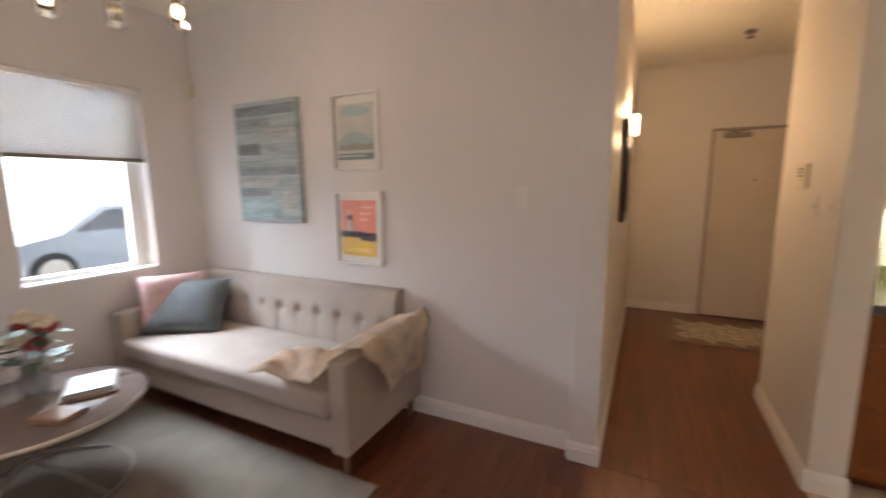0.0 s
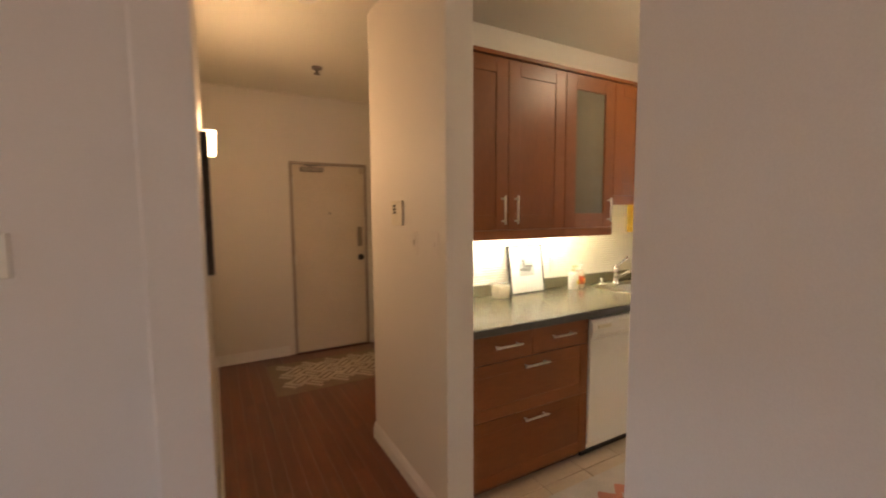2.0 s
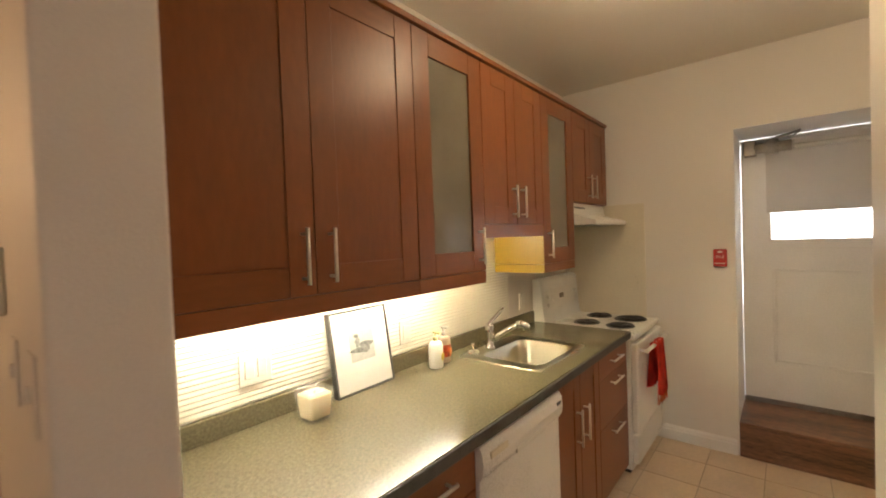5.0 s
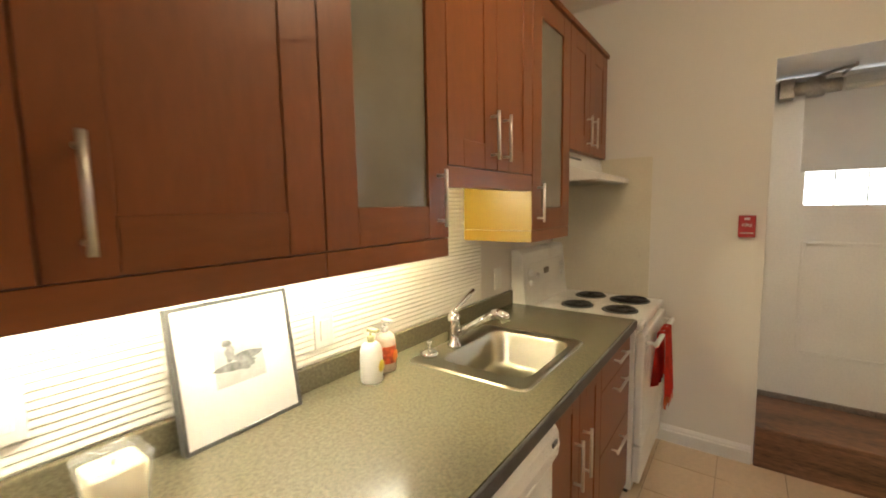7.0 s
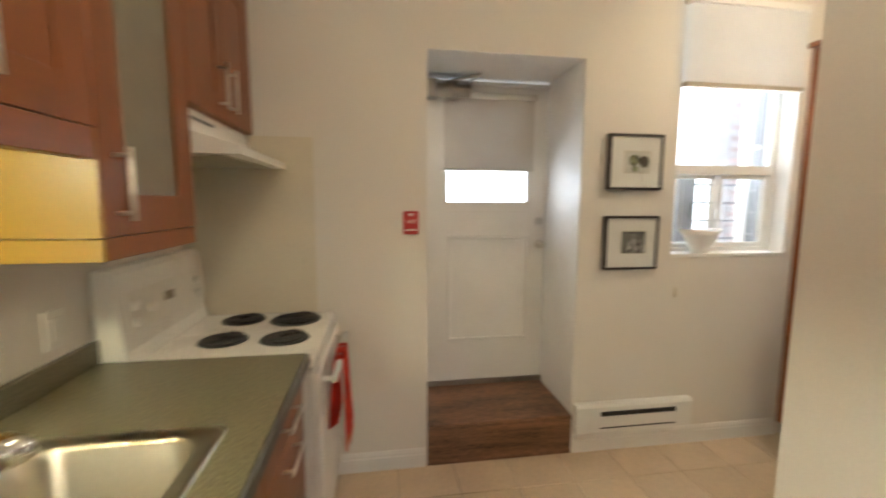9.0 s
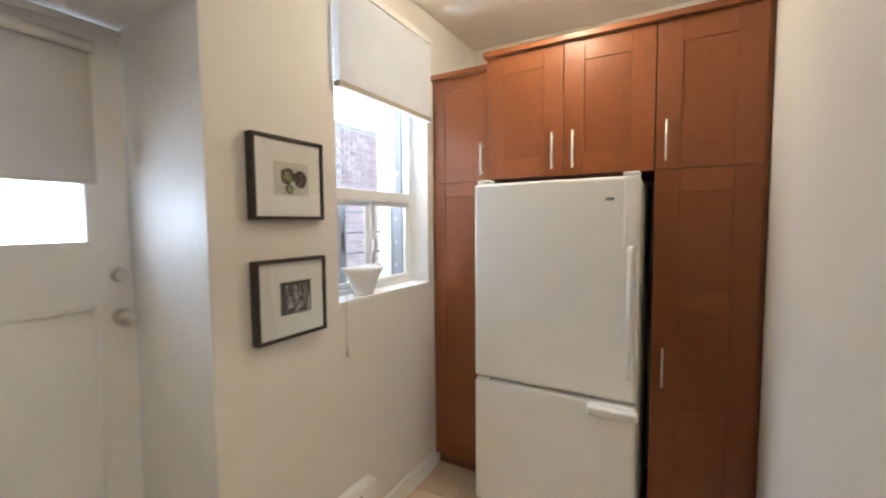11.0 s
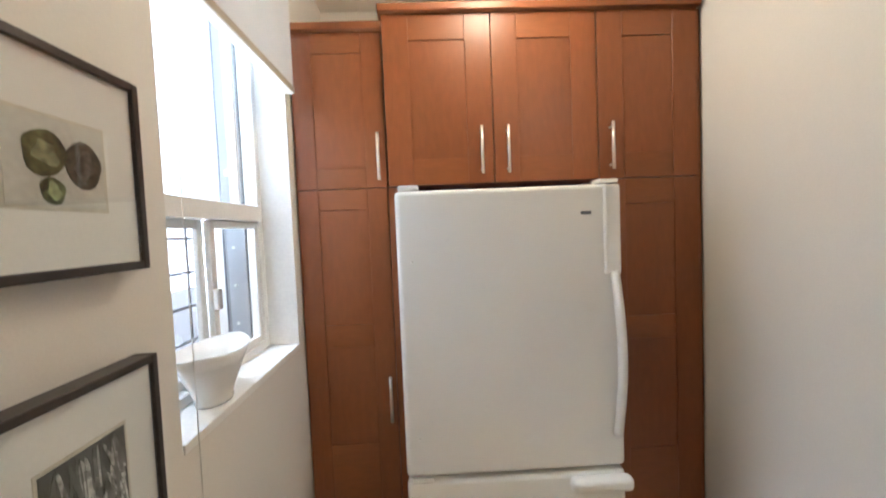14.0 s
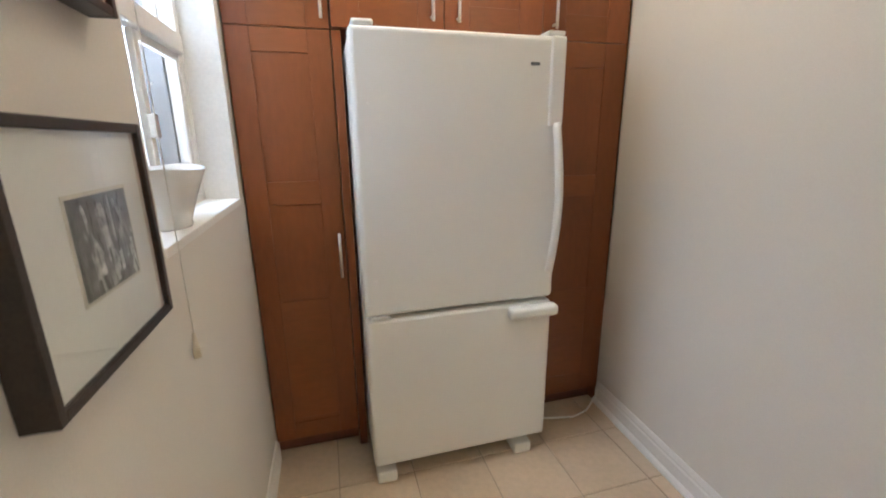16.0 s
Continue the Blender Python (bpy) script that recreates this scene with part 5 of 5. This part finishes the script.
# throw over the arm
t = thing("throw_blanket", (-0.465, 2.73, 0.475), "cream fluffy throw draped over the sofa arm", "blanket")
bm = bmesh.new()
nx, ny = 44, 26
g = []
for j in range(ny + 1):
    row = []
    for i in range(nx + 1):
        s, v = i / nx, j / ny
        L = s * 1.02
        mid = -0.23 + 0.15 * min(1, L / 0.40) + 0.20 * min(1, max(0, (L - 0.40) / 0.30)) + 0.10 * max(0, (L - 0.72) / 0.3)
        half = 0.15 + 0.06 * min(1, L / 0.40) + 0.11 * min(1, max(0, (L - 0.40) / 0.25)) - 0.13 * max(0, (L - 0.74) / 0.28)
        yy = mid + half * (2 * v - 1) + 0.02 * math.sin(s * 9 + 1)
        if L < 0.40:
            x, z = -0.40 + L, 0.016 + 0.062 * (1 - (2 * v - 1) ** 2) * min(1, 0.35 + L / 0.25) + 0.016 * math.sin(L * 14)
        elif L < 0.58:
            q = (L - 0.40) / 0.18
            x, z = 0.0 + 0.075 * q, 0.015 + 0.165 * math.sin(q * math.pi / 2)
        elif L < 0.72:
            x, z = 0.075 + (L - 0.58) * 0.98, 0.185 + 0.006 * math.sin((L - 0.58) * 20)
        else:
            x, z = 0.205 + 0.02 * math.sin((L - 0.72) * 8), 0.178 - (L - 0.72)
        wr = 0.05 * noise.noise((x * 7, yy * 9, z * 6)) + 0.016 * math.sin(v * 11 + 5 * s) + 0.008 * noise.noise((x * 30, yy * 30, z * 30))
        off = Vector((0.35, 0, 0.9)) if L < 0.72 else Vector((1, 0, 0.1))
        row.append(bm.verts.new(Vector((x, yy, z + 0.012)) + off * abs(wr)))
    g.append(row)
for a, b in zip(g, g[1:]):
    for i in range(nx):
        f = bm.faces.new((a[i], a[i + 1], b[i + 1], b[i]))
        f.smooth = True
bmesh.ops.solidify(bm, geom=bm.faces[:], thickness=0.016)
part("fabric", bm, mat("throw_wool", (0.84, 0.70, 0.56), 0.98, vary=0.10, scale=14, grain=160, bump=0.12), t)

# wall art
t = thing("canvas_painting", (-1.515, LN - 0.001, 1.645), "pale blue-grey weathered stripe canvas", "picture", "living room art")
part("canvas", box((-0.312, -0.035, -0.43), (0.312, 0, 0.43), 0.004), mat("blue_canvas", (0.40, 0.46, 0.46), 0.85, vary=0.12, scale=2.2, grain=9, stretch=(0.5, 1, 7), second=(0.27, 0.32, 0.33), bump=0.02), t)
rng = random.Random(21)
for z0, z1, x0, x1, col in ((0.33, 0.40, -0.30, 0.29, (0.24, 0.27, 0.28)), (0.24, 0.31, -0.30, 0.05, (0.30, 0.34, 0.34)), (0.17, 0.235, 0.0, 0.30, (0.44, 0.47, 0.45)), (0.06, 0.14, -0.29, -0.06, (0.22, 0.24, 0.24)),
                            (0.02, 0.12, 0.04, 0.30, (0.36, 0.41, 0.42)), (-0.09, -0.03, -0.30, 0.30, (0.27, 0.32, 0.34)), (-0.17, -0.10, -0.28, 0.10, (0.47, 0.49, 0.47)), (-0.24, -0.185, -0.30, 0.02, (0.29, 0.33, 0.34)),
                            (-0.33, -0.20, 0.14, 0.28, (0.50, 0.50, 0.46)), (-0.41, -0.27, -0.29, 0.12, (0.38, 0.47, 0.48))):
    pts = [(x0 + rng.uniform(-0.006, 0.006), z0), (x1, z0 + rng.uniform(-0.006, 0.006)), (x1 + rng.uniform(-0.03, 0.004), z1), (x0, z1 + rng.uniform(-0.008, 0.004))]
    part("paint_band", plate(pts, "y", -0.0362, -0.0348), mat("weathered_paint", col, 0.85, vary=0.16, scale=3, grain=14, stretch=(1, 1, 6), bump=0.03), t)


def poster(z, kind, label):
    t = thing("framed_poster", (-0.738, LN - 0.001, z), label, "picture", "living room art")
    w, h, b = 0.372, 0.484, 0.016
    bm = bmesh.new()
    for lo, hi in (((-w / 2, -0.022, -h / 2), (-w / 2 + b, 0, h / 2)), ((w / 2 - b, -0.022, -h / 2), (w / 2, 0, h / 2)), ((-w / 2 + b, -0.022, -h / 2), (w / 2 - b, 0, -h / 2 + b)), ((-w / 2 + b, -0.022, h / 2 - b), (w / 2 - b, 0, h / 2))):
        box(lo, hi, 0.0015, 1, bm)
    part("frame", bm, TRIM, t)
    m = part("mount", box((-w / 2 + b, -0.014, -h / 2 + b), (w / 2 - b, -0.003, h / 2 - b)), MAT_BOARD, t)

    def field(name, x0, x1, z0, z1, col, lv=1):
        part(name, box((x0, -0.014 - 0.0012 * lv, z0), (x1, -0.0135, z1)), mat("poster_ink", col, 0.75, vary=0.08, scale=10), m)
    x = w / 2 - 0.045
    if kind == 0:
        field("sky", -x, x, -0.14, 0.175, (0.52, 0.55, 0.50))
        part("cloud", plate(leaf_blob(0.0, 0.13, 0.11, 0.035, 0, seed=3), "y", -0.0165, -0.0153), mat("poster_ink", (0.30, 0.45, 0.46), 0.8), m)
        part("hill", plate([(-x, -0.10), (-x, -0.055), (-0.07, -0.01), (0.0, 0.005), (0.06, -0.015), (x, -0.05), (x, -0.10)], "y", -0.0172, -0.0158), mat("poster_ink", (0.34, 0.43, 0.44), 0.8), m)
        part("town", plate([(-x, -0.115), (-x, -0.085), (-0.05, -0.078), (-0.03, -0.06), (-0.01, -0.08), (0.03, -0.062), (0.06, -0.082), (x, -0.075), (x, -0.115)], "y", -0.0180, -0.0165), mat("poster_ink", (0.27, 0.25, 0.20), 0.8), m)
        field("shore", -x, x, -0.175, -0.135, (0.10, 0.17, 0.18), 4)
        field("surf", -x * 0.9, x * 0.6, -0.155, -0.147, (0.55, 0.58, 0.55), 5)
    else:
        field("sky", -x, x, -0.06, 0.185, (0.75, 0.27, 0.19))
        field("ground", -x, x, -0.185, -0.058, (0.72, 0.46, 0.05), 2)
        part("lighthouse", plate([(-0.095, -0.03), (-0.082, 0.09), (-0.090, 0.092), (-0.07, 0.125), (-0.050, 0.092), (-0.058, 0.09), (-0.045, -0.03)], "y", -0.0185, -0.0165), mat("poster_ink", (0.65, 0.60, 0.55), 0.8), m)
        field("dark_band", -x, x * 0.25, -0.06, -0.02, (0.03, 0.03, 0.05), 4)
        field("house", 0.02, x, -0.08, -0.03, (0.04, 0.035, 0.06), 5)
        field("lamp_room", -0.085, -0.055, 0.055, 0.085, (0.03, 0.03, 0.05), 5)
        for k in range(3):
            field("writing", 0.02, 0.115 - 0.02 * k, 0.135 - 0.04 * k, 0.143 - 0.04 * k, (0.80, 0.62, 0.52), 3)
        field("writing", -0.09, 0.09, -0.16, -0.135, (0.78, 0.60, 0.20), 3)
    g = part("glass", box((-w / 2 + b, -0.0125, -h / 2 + b), (w / 2 - b, -0.0205, h / 2 - b)), GLASS, t)
    g.visible_shadow = False


poster(1.815, 0, "white framed travel poster of a bay in pale blue")
poster(1.194, 1, "white framed lighthouse poster in coral and yellow")
t = thing("motion_sensor", (LX + 0.02, 3.19, 2.23), "small ivory corner alarm sensor high on the wall", "sensor")
part("case", box((-0.02, -0.035, -0.06), (0.035, 0.02, 0.05), 0.008), CREAM, t)

# living room window
t = thing("window_2", (LX - 0.16, 2.06, 0.88), "white living room window with a half-drawn blind", "window", kind="structure")
WW, WH = 0.77, 1.29
bm = bmesh.new()
for lo, hi in (((0, 0, 0), (0.06, 0.04, WH)), ((0, WW - 0.100, 0), (0.06, WW, WH)), ((0, 0.04, 0), (0.06, WW - 0.100, 0.035)), ((0, 0.04, WH - 0.04), (0.06, WW - 0.100, WH))):
    box(lo, hi, 0.004, 1, bm)
part("window_frame", bm, TRIM, t)
p = part("pane", box((0.025, 0.038, 0.033), (0.029, WW - 0.098, WH - 0.038)), GLASS, t)
p.visible_shadow = False
structure("window_sill_living", box((LX - 0.10, 2.062, 0.866), (LX + 0.012, 2.828, 0.886), 0.003), TRIM, "white painted window sill", "sill")
cellular_blind(Matrix.Translation((LX - 0.06, 2.064, 2.168)), 0.762, 0.515, "white pleated blind drawn half down over the living room window", TAUPE)

# round coffee table
TAB = (-1.59, 1.78)
t = thing("coffee_table", (*TAB, 0), "round coffee table with a glossy top and crossed metal legs", "table")
part("top", lathe([(0.0, 0.425), (0.43, 0.425), (0.44, 0.432), (0.44, 0.444), (0.432, 0.450), (0.0, 0.450)], 48), mat("table_top", (0.16, 0.12, 0.10), 0.12, vary=0.1, scale=4), t, "glossy dark top")
part("rim", lathe([(0.4405, 0.424), (0.447, 0.430), (0.447, 0.446), (0.4405, 0.452)], 48), NICKEL, t, "metal rim")
for k in range(4):
    a = k * math.pi / 2 + 0.35
    part("leg", tube([(0.36 * math.cos(a), 0.36 * math.sin(a), 0.424), (0.0 + 0.05 * math.cos(a + 1.57), 0.05 * math.sin(a + 1.57), 0.22), (-0.34 * math.cos(a), -0.34 * math.sin(a), 0.012)], 0.008, 8), BRONZE, t)
part("stretcher_ring", tube([(0.34 * math.cos(k * math.tau / 32), 0.34 * math.sin(k * math.tau / 32), 0.018) for k in range(33)], 0.006, 6), BRONZE, t)
t = thing("magazine_stack", Matrix.Translation((-1.56, 2.00, 0.451)) @ pose(0, 0, 0, 0, 0, -28), "small stack of magazines and books on the table", "magazines")
for k, (w, d, col) in enumerate(((0.30, 0.22, (0.30, 0.22, 0.17)), (0.27, 0.20, (0.42, 0.39, 0.37)), (0.26, 0.19, (0.40, 0.41, 0.43)))):
    part("magazine", box((-w / 2 + 0.01 * k, -d / 2, 0.012 * k + 0.0005), (w / 2, d / 2, 0.012 * k + 0.0115), 0.001, 1), mat("magazine", col, 0.4, vary=0.15, scale=8), t)
t = thing("wooden_tray", Matrix.Translation((-1.34, 1.78, 0.451)) @ pose(0, 0, 0, 0, 0, 20), "small brown wooden coaster box on the table", "coaster")
part("body", box((-0.08, -0.06, 0.0), (0.08, 0.06, 0.028), 0.006), mat("coaster_wood", (0.30, 0.17, 0.10), 0.5, vary=0.2, stretch=(1, 5, 5)), t)
t = thing("flower_vase", (-1.76, 1.85, 0.451), "glass vase with cream and red roses and leaves", "vase")
part("vase", lathe([(0.0, 0.0), (0.055, 0.0), (0.070, 0.03), (0.065, 0.08), (0.045, 0.12), (0.05, 0.135), (0.045, 0.135), (0.038, 0.12), (0.0, 0.02)], 24), glassy("vase_glass", (0.30, 0.31, 0.32), 0.03, 0.0, 0.45), t)
rng = random.Random(11)
LEAF = mat("rose_leaf", (0.045, 0.10, 0.03), 0.5, vary=0.3, scale=10)
for k in range(9):
    a, r0 = rng.uniform(0, 6.28), rng.uniform(0.03, 0.12)
    top = Vector((r0 * math.cos(a), r0 * math.sin(a), rng.uniform(0.25, 0.38)))
    part("stem", tube([(0, 0, 0.03), (top.x * 0.4, top.y * 0.4, 0.14), top], 0.003, 6), LEAF, t)
    col = ((0.72, 0.62, 0.45), (0.30, 0.02, 0.03), (0.74, 0.66, 0.52))[k % 3]
    bm = bmesh.new()
    for q in range(14):
        aa, rr = q * 2.4, 0.007 + 0.003 * q
        c = top + Vector((rr * math.cos(aa), rr * math.sin(aa), 0.02 - 0.0012 * q))
        n1 = Vector((math.cos(aa), math.sin(aa), 0.5)).normalized()
        tx_ = Vector((-math.sin(aa), math.cos(aa), 0))
        up = n1.cross(tx_)
        ring = [bm.verts.new(c + tx_ * 0.026 * math.cos(u) + up * 0.028 * math.sin(u) + n1 * 0.004 * math.cos(2 * u)) for u in (0, 0.8, 1.6, 2.4, 3.14, 3.9, 4.7, 5.5)]
        bm.faces.new(ring)
    part("bloom", bm, mat("rose", col, 0.7, vary=0.2, scale=20), t)
for k in range(48):
    a, r0 = rng.uniform(0, 6.28), rng.uniform(0.04, 0.15)
    c = Vector((r0 * math.cos(a), r0 * math.sin(a), rng.uniform(0.13, 0.34)))
    bm = bmesh.new()
    d = Vector((math.cos(a), math.sin(a), rng.uniform(-0.5, 0.4))).normalized() * rng.uniform(0.04, 0.065)
    s = Vector((-math.sin(a), math.cos(a), 0)) * 0.024
    vs = [bm.verts.new(p) for p in (c - d, c - d * 0.3 + s, c + d * 0.4 + s * 0.8, c + d, c + d * 0.4 - s * 0.8, c - d * 0.3 - s)]
    bm.faces.new(vs)
    part("leaf", bm, LEAF, t)

t = thing("area_rug", (-2.1, 0.2, 0), "pale cream woven area rug under the coffee table", "rug")
part("woven_ground", box((0, 0, 0.001), (1.97, 2.30, 0.014), 0.005), mat("rug_pale", (0.165, 0.136, 0.104), 0.97, vary=0.10, scale=6, grain=180, bump=0.15), t)

# chandelier with glass cups
t = thing("chandelier", (-1.19, 2.085, CH), "hanging lamp with small lit glass cups", "lamp")
part("canopy", lathe([(0.0, 0.0), (0.06, 0.0), (0.05, -0.03), (0.0, -0.035)], 20), NICKEL, t)
part("rod", rod((0, 0, -0.03), (0, 0, -0.36), 0.006), NICKEL, t)
for x, y in ((0.20, 0.19), (-0.02, 0.05), (-0.14, -0.15), (0.10, -0.22)):
    part("arm", tube([(0, 0, -0.36), (x * 0.6, y * 0.6, -0.38), (x, y, -0.44)], 0.005, 6), NICKEL, t)
    lit = (x, y) != (-0.02, 0.05)
    cup = part("glass_cup", lathe([(0.0, -0.44), (0.028, -0.445), (0.034, -0.47), (0.034, -0.555), (0.031, -0.555), (0.030, -0.47), (0.0, -0.455)], 18, centre=(x, y, 0)), glassy("cup_glass", (0.95, 0.85, 0.65), 0.15), t)
    if lit:
        part("bulb", lathe([(0.0, -0.455), (0.012, -0.46), (0.018, -0.50), (0.010, -0.525), (0.0, -0.53)], 12, centre=(x, y, 0)), glow("bulb", (1.0, 0.8, 0.5), 30.0), cup)

# ---- outside ----
structure("ground", box((-60, -60, -0.45), (60, 60, -0.28)), mat("outside_ground", (0.30, 0.29, 0.28), 0.9, vary=0.1), "pale concrete ground outside", "ground")
# brick and mortar paled, with sunlit glare put into their colours
BRICKC = mat("outside_brick", (0.66, 0.55, 0.53), 0.85, vary=0.15, scale=8, rand=0.12)
MORTAR = mat("mortar", (0.72, 0.70, 0.69), 0.9, vary=0.1)
t = thing("neighbour_house", (8.0, -3.05, -0.28), "end of a neighbouring house of red brick, paled as by glare", "house")
part("wall", box((0.012, 0, 0), (0.3, 1.55, 3.20)), MORTAR, t)
part("coping", box((-0.01, -0.02, 3.201), (0.32, 1.57, 3.26), 0.006), MORTAR, t, "grey concrete coping")
bme = bmesh.new()
box((0, 0, 0), (0.012, 0.205, 0.062), bm=bme)
first = None
for j in range(30):
    for i in range(7):
        y = i * 0.216 + (0.108 if j % 2 else 0.0)
        z = 0.98 + j * 0.073
        if y + 0.205 > 1.55:
            continue
        if first is None:
            first = part("brick", bme, BRICKC, t)
            b = first
        else:
            b = first.copy()
            scene.collection.objects.link(b)
        b.location = (0, y, z)
t = thing("parked_car", (-9.0, 5.7, -0.28), "silver-blue parked car seen through the bright window", "car")
CAR = mat("car_paint", (0.42, 0.46, 0.50), 0.25, metal=0.4, vary=0.03)
part("body", plate([(-2.1, 0.30), (-2.15, 0.75), (-1.2, 0.95), (-0.6, 1.42), (0.9, 1.45), (1.6, 1.0), (2.15, 0.88), (2.2, 0.32)], "x", -0.85, 0.85), CAR, t)
part("window", plate([(-1.0, 0.98), (-0.5, 1.36), (0.8, 1.39), (1.35, 1.0)], "x", 0.851, 0.856), STORM, t, "grey tinted side glass")
for y in (-1.35, 1.35):
    wh = part("wheel", rod((0.70, y, 0.33), (0.88, y, 0.33), 0.33, 28), BLACK, t)
    part("rim", rod((0.881, y, 0.33), (0.892, y, 0.33), 0.22, 20), NICKEL, wh)

SKYGLOW = glow("hazy_sky", (0.95, 0.98, 1.0), 3.0)
structure("backdrop_east", box((14.0, -18, -0.6), (14.05, 18, 12)), SKYGLOW, "white hazy sky beyond the back yard", "backdrop")
structure("backdrop_west", box((-14.05, -12, -0.6), (-14.0, 18, 12)), SKYGLOW, "white hazy sky beyond the street", "backdrop")

# ---- floors: boards and tiles ----
rng = random.Random(3)
fl = thing("floor", (0, 0, 0), "reddish-brown hardwood floor boards", "floor", kind="structure")
rest = bmesh.new()


def boards(x0, x1, y0, y1, close):
    n = max(1, round((x1 - x0) / 0.088))
    w = (x1 - x0) / n
    for i in range(n):
        y = y0
        cut = rng.uniform(0.3, 1.2)
        while y < y1 - 1e-6:
            e = min(y1, y + cut)
            if y1 - e < 0.2:
                e = y1
            lo, hi = (x0 + i * w + 0.0006, y + 0.0006, -0.018), (x0 + (i + 1) * w - 0.0006, e - 0.0006, 0.0)
            if close:
                part("board", box((lo[0] - lo[0], 0, -0.018), (hi[0] - lo[0], hi[1] - lo[1], 0.0), 0.0007, 1), WOOD, fl).location = (lo[0], lo[1], 0)
            else:
                box(lo, hi, bm=rest)
            y = e
            cut = rng.uniform(0.7, 1.4)


boards(LX, -0.30, LS, LN, False)
boards(-0.30, PX0, LS, 0.9, False)
boards(-0.30, PX0, 0.9, LN - 0.078 + 0.0, True)
boards(-0.30, 0.66, LN - 0.078, LN, False)
boards(0.805, PX0, LN - 0.078, HN, True)
boards(PX0, 3.2, 4.365, HN, False)
tagged(part("far_boards", rest, WOOD, fl), kind="stuff")

tl = thing("kitchen_floor", (0, 0, 0), "beige ceramic floor tiles with darker grout", "floor", kind="structure")
part("grout_bed", box((PX0, 0.0, -0.019), (5.12, 4.13, -0.004)), GROUT, tl)
P = 0.31
shared = None
for i in range(-7, 6):
    for j in range(-10, 4):
        x0, y0 = 3.597 + i * P, 3.41 + j * P
        x1, y1 = x0 + P, y0 + P
        if x1 <= PX0 + 0.02 or x0 >= 5.10 or y1 <= 0.55 or y0 >= 4.1 or (x1 < 3.47 and y1 < SY):
            continue
        cx0, cx1 = max(x0, PX0 + 0.001), min(x1, 5.12)
        cy0, cy1 = max(y0, 0.4), min(y1, 4.12)
        whole = cx0 == x0 and cx1 == x1 and cy0 == y0 and cy1 == y1
        if whole and shared:
            ob = shared.copy()
            scene.collection.objects.link(ob)
        else:
            ob = part("tile", box((0.002, 0.002, -0.012), (cx1 - cx0 - 0.002, cy1 - cy0 - 0.002, 0.0), 0.0018, 1), TILE, tl)
            if whole:
                shared = ob
        ob.location = (cx0, cy0, 0.0)
